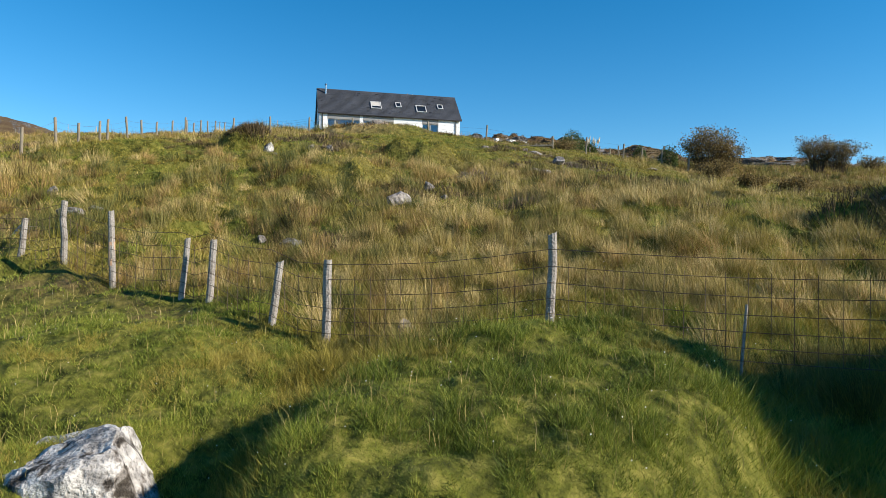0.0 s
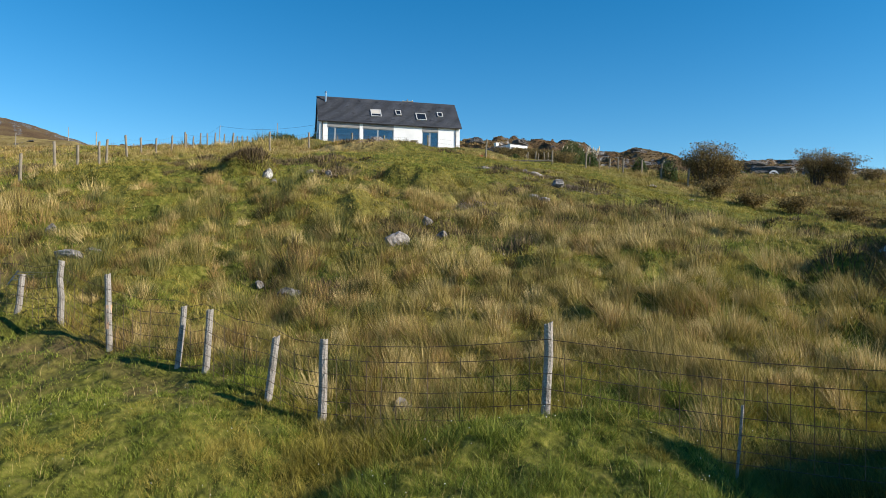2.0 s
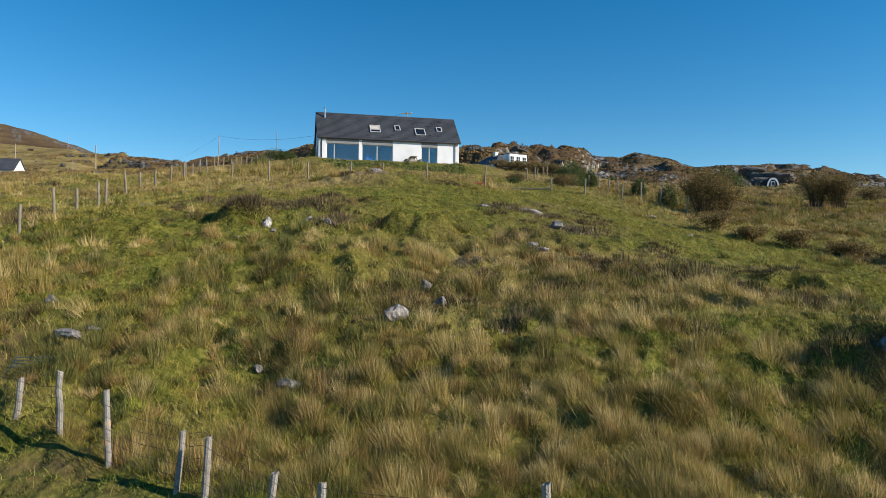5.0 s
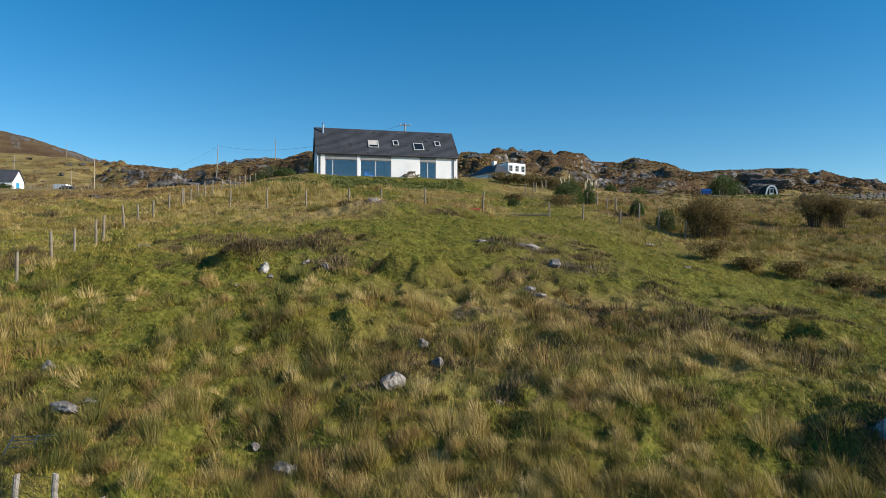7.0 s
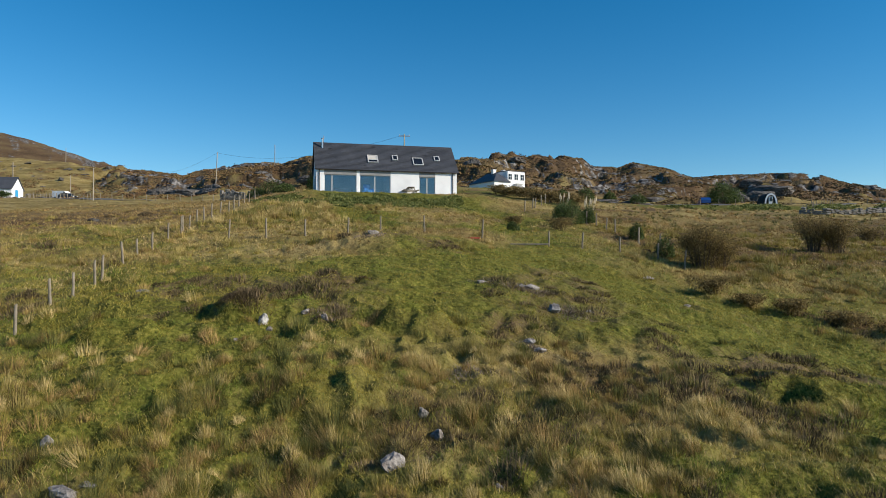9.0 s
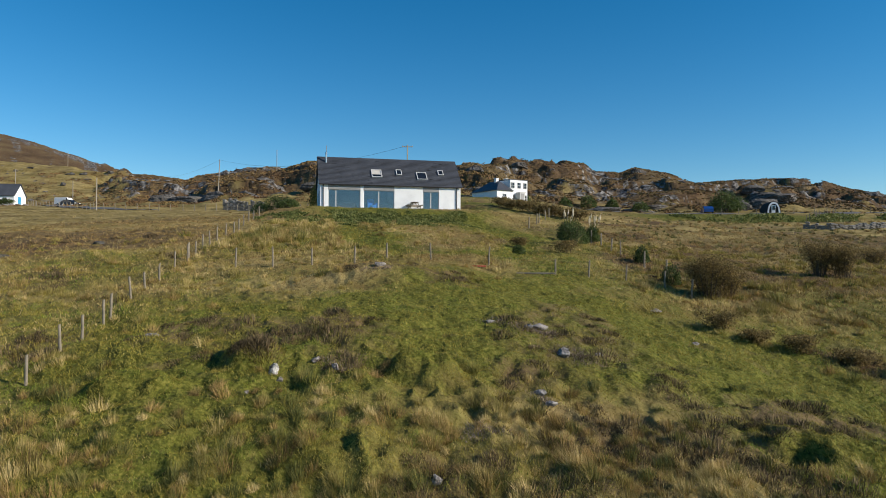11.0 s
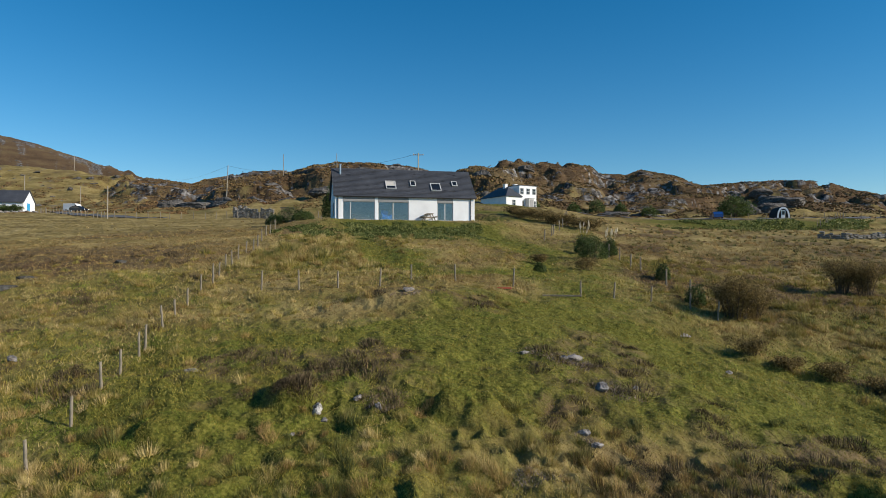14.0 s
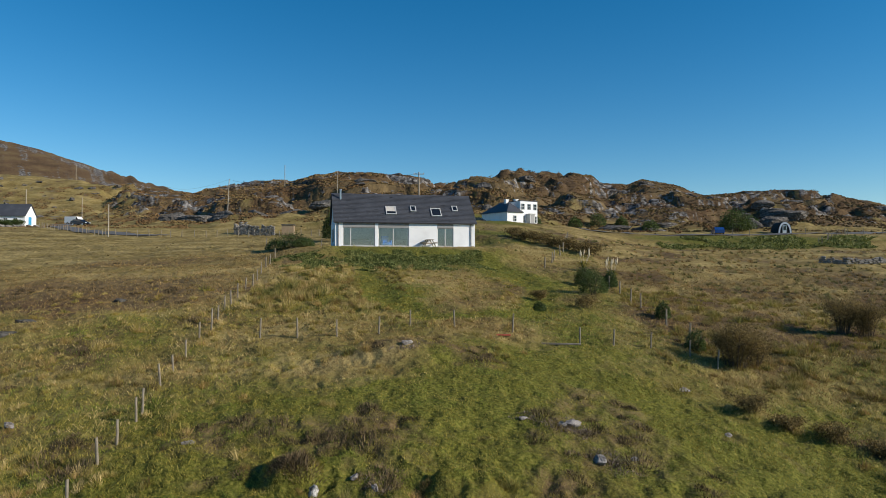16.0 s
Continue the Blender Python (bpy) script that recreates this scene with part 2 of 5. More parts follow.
def ground_material():
    """Turf, straw, heath and rock, mixed by the ground's own cover attribute."""
    m = bpy.data.materials.new("moorland_turf")
    m.use_nodes = True
    n, l = m.node_tree.nodes, m.node_tree.links
    bsdf = n["Principled BSDF"]
    bsdf.inputs["Roughness"].default_value, bsdf.inputs["Specular IOR Level"].default_value = 0.95, 0.1
    tc, att, sep = n.new("ShaderNodeTexCoord"), n.new("ShaderNodeAttribute"), n.new("ShaderNodeSeparateColor")
    att.attribute_name = "cover"
    l.new(att.outputs["Color"], sep.inputs[0])

    def noisy(scale, detail=6):
        t = n.new("ShaderNodeTexNoise")
        t.inputs["Scale"].default_value, t.inputs["Detail"].default_value = scale, detail
        l.new(tc.outputs["Object"], t.inputs["Vector"])
        return t.outputs["Fac"]

    def ramp(fac, *stops):
        r = n.new("ShaderNodeValToRGB")
        for k, (p, c) in enumerate(stops):
            el = r.color_ramp.elements[k] if k < 2 else r.color_ramp.elements.new(p)
            el.position, el.color = p, (*c, 1)
        l.new(fac, r.inputs["Fac"])
        return r.outputs["Color"]

    def mixed(fac, a, b):
        x = n.new("ShaderNodeMix")
        x.data_type = "RGBA"
        l.new(fac, x.inputs[0])
        l.new(a, x.inputs[6])
        l.new(b, x.inputs[7])
        return x.outputs[2]

    def edge(fac, wobble, lo, hi):
        add, mr = n.new("ShaderNodeMath"), n.new("ShaderNodeMapRange")
        add.operation = "ADD"
        l.new(fac, add.inputs[0])
        l.new(wobble, add.inputs[1])
        l.new(add.outputs[0], mr.inputs["Value"])
        mr.inputs["From Min"].default_value, mr.inputs["From Max"].default_value = lo, hi
        return mr.outputs["Result"]

    near, mid, wide = noisy(9), noisy(1.3), noisy(0.28)
    green = ramp(near, (0.3, (0.035, 0.040, 0.009)), (0.5, (0.10, 0.105, 0.018)), (0.7, (0.18, 0.165, 0.04)))
    straw = ramp(mid, (0.3, (0.085, 0.07, 0.024)), (0.5, (0.20, 0.155, 0.056)), (0.72, (0.36, 0.28, 0.125)))
    # long drifts of paler and browner grass along the slope
    flat, drift = n.new("ShaderNodeMapping"), n.new("ShaderNodeTexNoise")
    flat.inputs["Scale"].default_value = (0.10, 0.34, 0.2)
    drift.inputs["Scale"].default_value, drift.inputs["Detail"].default_value = 1.0, 7
    l.new(tc.outputs["Object"], flat.inputs["Vector"])
    l.new(flat.outputs["Vector"], drift.inputs["Vector"])
    straw = mixed(wide, straw, ramp(drift.outputs["Fac"], (0.36, (0.11, 0.075, 0.026)), (0.5, (0.22, 0.165, 0.06)), (0.62, (0.36, 0.28, 0.12))))
    heath = ramp(mid, (0.3, (0.035, 0.023, 0.014)), (0.5, (0.095, 0.060, 0.030)), (0.7, (0.18, 0.125, 0.055)))
    broad = ramp(noisy(0.045, 8), (0.35, (0.04, 0.028, 0.019)), (0.5, (0.10, 0.066, 0.040)), (0.62, (0.155, 0.12, 0.062)))
    heath = mixed(near, heath, broad)
    stone = ramp(noisy(0.9, 8), (0.36, (0.02, 0.018, 0.017)), (0.5, (0.10, 0.094, 0.088)), (0.66, (0.27, 0.26, 0.25)))
    c = mixed(edge(sep.outputs[0], mid, 0.75, 1.2), straw, green)
    c = mixed(edge(sep.outputs[1], mid, 0.8, 1.2), c, heath)
    c = mixed(edge(sep.outputs[2], noisy(0.3, 7), 0.76, 0.88), c, stone)
    l.new(c, bsdf.inputs["Base Color"])
    b = n.new("ShaderNodeBump")
    b.inputs["Strength"].default_value, b.inputs["Distance"].default_value = 1.0, 0.25
    l.new(noisy(2.2, 9), b.inputs["Height"])
    l.new(b.outputs["Normal"], bsdf.inputs["Normal"])
    return m


M_GROUND = ground_material()

# ---------------------------------------------------------------- helpers for meshes


def part(name, bm, mat, parent=None, label="", smooth=False):
    me = bpy.data.meshes.new(name)
    bm.normal_update()
    bm.to_mesh(me)
    bm.free()
    me.materials.append(mat)
    if smooth:
        me.polygons.foreach_set("use_smooth", [True] * len(me.polygons))
    ob = new(name, me)
    if parent is not None:
        ob.parent = parent
    return tagged(ob, label)


def thing(name, m, label, category, group="", kind=""):
    ob = new(name)
    ob.empty_display_size = 0.2
    ob.matrix_basis = m
    return tagged(ob, label, category, group, kind)


def box(bm, x0, x1, y0, y1, z0, z1, bevel=0.0):
    vs = bmesh.ops.create_cube(bm, size=1.0, matrix=Matrix.Translation(((x0 + x1) / 2, (y0 + y1) / 2, (z0 + z1) / 2)) @ Matrix.Diagonal((x1 - x0, y1 - y0, z1 - z0, 1)))["verts"]
    if bevel:
        bmesh.ops.bevel(bm, geom=list({e for v in vs for e in v.link_edges}), offset=bevel, segments=1, affect="EDGES")
    return bm


def boxed(*args, **kw):
    return box(bmesh.new(), *args, **kw)


def tube(bm, a, b, r0, r1, sides=8, rings=1, wob=0.0):
    a, b = Vector(a), Vector(b)
    turn = (b - a).to_track_quat("Z", "Y").to_matrix()
    last = None
    for k in range(rings + 1):
        f = k / rings
        c = a.lerp(b, f) + Vector((random.gauss(0, wob), random.gauss(0, wob), 0)) * (0 < k < rings)
        r = r0 + (r1 - r0) * f
        ring = [bm.verts.new(c + turn @ Vector((math.cos(2 * math.pi * s / sides), math.sin(2 * math.pi * s / sides), 0)) * r * (1 + random.uniform(-wob, wob) * 3)) for s in range(sides)]
        if last:
            for s in range(sides):
                bm.faces.new((last[s], last[(s + 1) % sides], ring[(s + 1) % sides], ring[s]))
        else:
            bm.faces.new(ring[::-1])
        last = ring
    bm.faces.new(last)
    return bm


def prism(bm, outline, y0, y1):
    """A solid with an outline in x and z, from y0 to y1."""
    a = [bm.verts.new((x, y0, z)) for x, z in outline]
    b = [bm.verts.new((x, y1, z)) for x, z in outline]
    bm.faces.new(a)
    bm.faces.new(b[::-1])
    for k in range(len(a)):
        q = (k + 1) % len(a)
        bm.faces.new((a[q], a[k], b[k], b[q]))
    return bm


def fast_mesh(name, verts, faces, mat, smooth=False):
    """A mesh from arrays of corners and of faces with one number of sides."""
    me = bpy.data.meshes.new(name)
    k = faces.shape[1]
    me.vertices.add(len(verts))
    me.vertices.foreach_set("co", np.ascontiguousarray(verts, np.float32).ravel())
    me.loops.add(faces.size)
    me.loops.foreach_set("vertex_index", np.ascontiguousarray(faces, np.int32).ravel())
    me.polygons.add(len(faces))
    me.polygons.foreach_set("loop_start", np.arange(0, faces.size, k, dtype=np.int32))
    me.polygons.foreach_set("loop_total", np.full(len(faces), k, np.int32))
    if smooth:
        me.polygons.foreach_set("use_smooth", np.ones(len(faces), bool))
    me.update(calc_edges=True)
    me.materials.append(mat)
    return me


# ---------------------------------------------------------------- the lie of the land


def value_noise(x, y, seed):
    xi, yi = np.floor(x), np.floor(y)
    fx, fy = x - xi, y - yi
    fx, fy = fx * fx * (3 - 2 * fx), fy * fy * (3 - 2 * fy)

    def h(a, b):
        s = np.sin(a * 127.1 + b * 311.7 + seed * 74.7) * 43758.5453
        return s - np.floor(s)

    return (h(xi, yi) * (1 - fx) + h(xi + 1, yi) * fx) * (1 - fy) + (h(xi, yi + 1) * (1 - fx) + h(xi + 1, yi + 1) * fx) * fy


def fbm(x, y, seed, octaves=4):
    """Noise between about -1 and 1."""
    total, amp = 0.0, 1.0
    for k in range(octaves):
        total = total + amp * (value_noise(x * 2**k + 13.1 * k, y * 2**k - 7.7 * k, seed + k) - 0.5)
        amp *= 0.5
    return total


def smooth_step(a, b, v):
    f = np.clip((v - a) / (b - a), 0, 1)
    return f * f * (3 - 2 * f)


LATTICE = np.array([
    (-1.79, -1.90, -2.14, -2.53, -3.15, -4.42, -4.44, -3.69, -2.80),
    (-1.33, -0.96, -0.66, -0.47, -0.62, -1.01, -0.85, -0.52, -0.28),
    (-0.76, -0.10, 0.61, 0.65, -2.44, 1.34, 2.28, 2.18, 2.09),
    (0.13, 0.59, 0.93, 0.68, 0.32, -1.52, 2.37, 3.53, 4.29),
    (1.46, 1.77, 2.25, 1.47, 1.18, 4.36, 1.81, 3.74, 6.25),
    (3.49, 4.22, 4.18, 5.56, 5.57, 2.23, 1.01, 5.09, 8.30),
    (6.31, 7.09, 8.58, 8.02, 9.37, 7.66, 6.11, 8.25, 10.21),
    (10.77, 10.82, 12.35, 13.49, 11.24, 10.30, 10.17, 11.42, 12.61),
    (16.61, 16.10, 15.18, 16.47, 18.29, 18.45, 14.74, 14.81, 16.27),
    (22.13, 21.17, 20.29, 21.78, 23.44, 22.81, 19.68, 20.07, 21.02),
    (27.33, 26.74, 26.56, 27.01, 27.22, 26.47, 25.49, 25.40, 25.61),
])


def spline(f):
    return np.stack([(1 - f) ** 3 / 6, (3 * f**3 - 6 * f**2 + 4) / 6, (-3 * f**3 + 3 * f**2 + 3 * f + 1) / 6, f**3 / 6], -1)


def slope(x, y):
    """The broad hillside: a spline over a lattice that widens away from the first viewpoint."""
    nv, nu = LATTICE.shape
    u = np.clip((np.arcsinh(x / 14.0) + 3.0) / 0.75, 1, nu - 2.001)
    v = np.clip((np.log(np.maximum(y + 12, 1.5) / 12) + 0.95) / 0.40, 1, nv - 2.001)
    i, j = u.astype(int), v.astype(int)
    bu, bv = spline(u - i), spline(v - j)
    z = 0.0
    for a in range(4):
        for b in range(4):
            z = z + bu[..., a] * bv[..., b] * LATTICE[j + b - 1, i + a - 1]
    return z


# hummocks: x, y, half width, half depth, height, steepness, slant
HUMMOCKS = [
    (0.64, 4.85, 1.58, 1.62, 0.60, 5.0, 0.5), (-2.9, 6.6, 1.2, 0.9, 0.12, 2, 0), (-6.5, 22.3, 0.85, 0.75, 0.6, 3, 0),
    (10.7, 19.4, 2.1, 1.2, 0.5, 1.5, 0), (7.5, 11.0, 1.5, 0.95, 0.52, 2.2, 0), (-2.3, 17.0, 1.2, 0.8, 0.36, 2.2, 0),
    # those at x 5.5, 5.2 and 6.2: an added knoll, out of view, casting shade
    (-0.8, 22.0, 1.1, 0.8, 0.5, 3.0, 0), (-9.6, 20.5, 1.2, 0.8, 0.42, 3, 0), (-3.7, 34.2, 3.0, 2.2, 0.45, 1.5, 0), (5.5, 4.6, 1.3, 1.2, 2.0, 1.2, 0.2), (5.2, 4.7, 0.5, 0.45, 0.45, 1.2, 0), (6.2, 5.2, 0.6, 0.5, 0.5, 1.2, 0.3),
    (4.3, 5.3, 0.9, 0.9, 0.4, 2, 0), (-3.35, 5.0, 0.45, 0.4, -0.45, 2, 0), (-1.5, 4.3, 0.6, 0.9, -0.32, 1.5, 0), (9.1, 18.5, 0.75, 0.5, -0.75, 2, 0),
]
WAYS = [(-9.5, 62), (-8.1, 54.4), (-5.5, 46.1), (-2.7, 41.6), (3.7, 43.5), (5.6, 52), (4.2, 62), (2.0, 67.5)]
CREST = [(-420, 58), (-300, 50), (-169, 45), (-137, 43), (-106.2, 37.4), (-95.9, 35.3), (-83.6, 37.5), (-75.4, 38.7), (-59.0, 39.4), (-50.8, 41.2), (-42.6, 42.6),
         (-32.4, 42.4), (-22.1, 40.7), (-9.9, 40.0), (2.3, 41.6), (12.5, 42.5), (26.7, 44.8), (36.8, 42.7), (48.0, 41.5), (51.0, 38.7), (61.1, 36.9), (66.2, 38.9),
         (79.2, 36.7), (88.3, 34.2), (97.3, 34.2), (107.4, 35.0), (119.4, 35.5), (131.4, 36.4), (139.4, 34.4), (152.9, 30.7), (260, 24), (420, 20)]
FAR = [(-900, 168), (-418, 123), (-390, 116.5), (-340, 101.8), (-290, 85.5), (-241, 71), (-190, 57), (-140, 42), (0, 30), (400, 20), (900, 20)]


def way_near(x, y):
    """How near a place lies to the trodden way below the house, from 0 to 1."""
    best = np.full(np.shape(x), 1e9)
    for (ax, ay), (bx, by) in zip(WAYS, WAYS[1:]):
        ll = (bx - ax) ** 2 + (by - ay) ** 2
        t = np.clip(((x - ax) * (bx - ax) + (y - ay) * (by - ay)) / ll, 0, 1)
        best = np.minimum(best, np.hypot(x - ax - t * (bx - ax), y - ay - t * (by - ay)))
    return np.exp(-((best / 1.0) ** 2))


def land(x, y, detail=True):
    x, y = np.asarray(x, float), np.asarray(y, float)
    z = slope(x, y)
    for cx, cy, rx, ry, h, steep, slant in HUMMOCKS:
        r = ((x - cx - slant * (y - cy)) / rx) ** 2 + ((y - cy) / ry) ** 2
        z = z + h * np.exp(-r**steep)
    # the levelled platform of the main house, with its bank
    lx, ly = (x + 13.474) * 0.9713 + (y - 70.427) * 0.2378, -(x + 13.474) * 0.2378 + (y - 70.427) * 0.9713
    d = np.hypot(np.maximum(np.abs(lx - 7.3) - 9.2, 0), np.maximum(np.abs(ly - 3.8) - 6.2, 0))
    f = 1 - smooth_step(0.0, 6.0, d)
    z = z * (1 - f) + 13.97 * f
    # the shelf of the second house and the road below the crag
    f = 1 - smooth_step(7, 15, np.hypot(x - 9.7, (y - 128) * 1.1))
    z = z * (1 - f) + 19.15 * f
    z = z - 1.8 * np.exp(-(((y - 108) / 11) ** 2)) * (1 - smooth_step(113, 126, y)) * smooth_step(18, 32, x) * (1 - smooth_step(75, 95, x))
    # far ridges
    crest = np.interp(x * 245 / np.maximum(y, 120), [c[0] for c in CREST], [c[1] for c in CREST])
    back = np.interp(x * 620 / np.maximum(y, 300), [c[0] for c in FAR], [c[1] for c in FAR])
    start = np.interp(x, [-150, -110, -80, -50, -25, 20, 40, 60, 90], [185, 178, 158, 138, 136, 146, 150, 141, 146])
    g = smooth_step(0, 1, (y - start) / (248 - start)) * 0.45 + 0.55 * np.clip((y - start) / (248 - start), 0, 1) ** 0.75
    z = np.where(y > start, z + (crest - z) * g, z)
    z = np.where(y > 248, crest - 14 * smooth_step(248, 340, y), z)
    far = smooth_step(340, 620, y)
    z = np.where(y > 340, z + np.maximum(back - z, -20) * far, z)
    z = z - np.maximum(y - 620, 0) * 0.05
    z = z - 0.16 * way_near(x, y)
    if detail:
        dist = np.hypot(x, y)
        z = z + (fbm(x / 2.6, y / 2.6, 3, 3) * 0.30 + (0.17 - np.sqrt(fbm((x + 0.5 * y) / 0.95, (y - 0.5 * x) / 0.95, 17, 2) ** 2 + 0.004)) * 0.7 * smooth_step(7, 11, dist) * (1 - 0.65 * smooth_step(17, 30, dist))) * smooth_step(2, 14, dist) * (1 - 0.85 * f_plat(lx, ly)) + fbm(x / 0.4, y / 0.4, 8, 3) * (0.06 + 0.05 * (1 - smooth_step(6, 9, dist)))
        rough = smooth_step(0, 25, y - start)
        crag = 1 - 0.8 * smooth_step(-95, -115, x * 200 / np.maximum(y, 100))
        z = z + rough * crag * (fbm(x / 34, y / 34, 21, 2) * 1.6 + 1.5 * ledges(x, y) + fbm(x / 8, y / 8, 31, 4) * 1.3 - 0.8)
    return z


def ledge_noise(x, y):
    return fbm((x + 0.4 * y) / 15, (y - 0.2 * x) / 11, 63, 4)


def ledges(x, y):
    """Small cliffs: the ground steps up along the edges of a noise."""
    n = ledge_noise(x, y)
    return smooth_step(-0.18, -0.10, n) + smooth_step(-0.02, 0.06, n) + smooth_step(0.13, 0.21, n) - 1.0


def f_plat(lx, ly):
    return 1 - smooth_step(0.0, 2.0, np.hypot(np.maximum(np.abs(lx - 7.3) - 9.0, 0), np.maximum(np.abs(ly - 3.8) - 6.0, 0)))


def land_at(x, y):
    return float(land(np.array([x]), np.array([y]))[0])


def cover(x, y):
    """How green, how heathery and how rocky the ground is at a place."""
    dist = np.hypot(x, y)
    green = 0.45 + 0.75 * fbm(x / 6.5, y / 6.5, 41, 3) + 0.2 * np.exp(-(((x + 0.5) / 13) ** 4 + ((y - 25) / 12) ** 4)) - 0.18 * np.exp(-(((x + 30) / 14) ** 2 + ((y - 55) / 30) ** 2))
    green = green + 0.55 * np.exp(-(((y - 4.5) / 3.6) ** 2)) + 0.45 * np.exp(-(((x - 13.5) / 3.0) ** 2 + ((y - 24) / 9.0) ** 2)) + 0.4 * np.exp(-(((x - 5) / 2.5) ** 2 + ((y - 11) / 2.0) ** 2))
    green = green + 0.5 * np.exp(-(((x - 9.5) / 2.2) ** 2 + ((y - 20.5) / 1.8) ** 2))
    green = green + 0.35 * np.exp(-(((x + 5) / 7) ** 2 + ((y - 24) / 5) ** 2)) + 0.5 * np.exp(-(((x + 6) / 9) ** 2 + ((y - 67) / 3.5) ** 2)) + 0.45 * np.exp(-(((x - 4) / 5) ** 2 + ((y - 29) / 5) ** 2))
    green = green - 0.35 * smooth_step(42, 60, y) * (np.abs(x) > 14) - 0.3 * np.exp(-(((x + 13) / 9) ** 2 + ((y - 52) / 8) ** 2))
    heath = 0.18 + 0.85 * fbm(x / 4.2, y / 4.2, 55, 4)
    heath = heath + 0.4 * np.exp(-(((x + 25) / 9) ** 2 + ((y - 49) / 6) ** 2)) + 0.34 * np.exp(-(((x - 0.5) / 4) ** 2 + ((y - 14.5) / 4) ** 2)) + 0.5 * np.exp(-(((x - 7.5) / 1.6) ** 2 + ((y - 11) / 1.0) ** 2)) + 0.5 * np.exp(-(((x + 6.6) / 1.0) ** 2 + ((y - 22.2) / 0.9) ** 2)) - 0.6 * np.exp(-((dist / 9) ** 4))
    way = way_near(x, y)
    green, heath = green + 0.6 * way, heath - 0.5 * way
    left = smooth_step(-85, -110, x * 200 / np.maximum(y, 100)) * (y < 300)
    hill = smooth_step(138, 165, y)
    heath = heath + 0.8 * hill * (1 - left) + 0.2 * np.exp(-(((x - 26) / 14) ** 2 + ((y - 52) / 10) ** 2)) + 0.5 * smooth_step(330, 400, y) - 0.8 * np.exp(-(((x - 52) / 24) ** 2 + ((y - 120) / 8) ** 2))
    green = green - 0.12 * hill + 1.0 * np.exp(-(((x - 55) / 22) ** 2 + ((y - 120) / 7) ** 2)) - 0.25 * smooth_step(40, 55, y) * (x > 14) * (y < 105)
    n = ledge_noise(x, y)
    band = np.maximum.reduce([np.exp(-(((n - c) / 0.05) ** 2)) for c in (-0.12, 0.04, 0.19)])
    rock = hill * (1 - 0.6 * left) * (0.10 * smooth_step(330, 400, y) + 0.44 * band + 0.6 * fbm(x / 12, y / 12, 77, 4) - 0.02) * (1 - 0.25 * smooth_step(320, 360, y))
    field = smooth_step(42, 52, y) * (1 - smooth_step(125, 140, y)) * (np.abs(x + 3) > 14)
    green = green - 0.55 * field * (x < 0) - 0.1 * field * (x > 0)
    # heath colour in the hollow by the stake deepens the shade there
    heath = heath + 1.1 * np.exp(-(((x - 3.3) / 1.0) ** 2 + ((y - 5.9) / 0.75) ** 2))
    heath = heath + 0.16 * smooth_step(0, 4, x - 26 + 0.38 * y) * smooth_step(30, 36, y) * smooth_step(10, 14, x) * (1 - smooth_step(95, 112, y))
    brown = np.exp(-(((x + 28) / 9) ** 2 + ((y - 50) / 6) ** 2)) + 0.7 * np.exp(-(((x + 31) / 10) ** 2 + ((y - 66) / 4) ** 2))
    green = green - 0.45 * brown
    heath = heath * (1 - 0.55 * field * (x < 0)) + 1.0 * brown
    return np.clip(green, 0, 1), np.clip(heath, 0, 1), np.clip(rock, 0, 1)


def build_ground():
    fan = np.concatenate([np.linspace(-180, -42, 40)[:-1], np.linspace(-42, 42, 460), np.linspace(42, 180, 40)[1:]])
    rings = np.concatenate([np.geomspace(0.02, 3.2, 14)[:-1], np.geomspace(3.2, 330, 680)[:-1], np.geomspace(330, 2600, 60)])
    a, r = np.meshgrid(np.radians(fan), rings)
    x, y = r * np.sin(a), r * np.cos(a)
    z = land(x, y)
    verts = np.stack([x, y, z], -1).reshape(-1, 3)
    k, n = len(fan), len(rings)
    i, j = np.meshgrid(np.arange(k - 1), np.arange(n - 1))
    p = (j * k + i).ravel()
    faces = np.stack([p, p + 1, p + k + 1, p + k], -1)[:, ::-1]
    me = fast_mesh("ground", verts, faces, M_GROUND, True)
    att = me.color_attributes.new("cover", "FLOAT_COLOR", "POINT")
    g, h, s = cover(x, y)
    att.data.foreach_set("color", np.stack([g, h, s, np.ones_like(g)], -1).astype(np.float32).ravel())
    return tagged(new("ground", me), "rough moorland hillside of green turf, straw and heather", "ground", kind="structure")


ground = build_ground()

# ---------------------------------------------------------------- grass and heather
RNG = np.random.default_rng(7)


def blades(name, x, y, height, lean, width, mat, label, sink=0.04, bent=False, tone=None):
    """One mesh of single blades that stand on the ground at the places given; lean is the tip's way sideways."""
    z = land(x, y) - sink
    n = len(x)
    a = RNG.uniform(0, 2 * np.pi, n)
    side = np.stack([np.cos(a), np.sin(a), np.zeros(n)], -1) * width[:, None] * 0.5
    foot = np.stack([x, y, z], -1)
    tip = foot + np.stack([lean[:, 0], lean[:, 1], height], -1)
    if bent:
        knee = foot + np.stack([lean[:, 0] * 0.3, lean[:, 1] * 0.3, height * 0.62], -1)
        v = np.stack([foot - side, foot + side, knee + side * 0.8, knee - side * 0.8, tip], 1).reshape(-1, 3)
        b = np.arange(n)[:, None] * 5
        f = np.concatenate([b + (0, 1, 2), b + (0, 2, 3), b + (3, 2, 4)])
    else:
        v = np.stack([foot - side, foot + side, tip], 1).reshape(-1, 3)
        f = np.arange(3 * n).reshape(-1, 3)
    me = fast_mesh(name, v, f, mat)
    if tone is not None:
        att = me.attributes.new("tone", "FLOAT", "POINT")
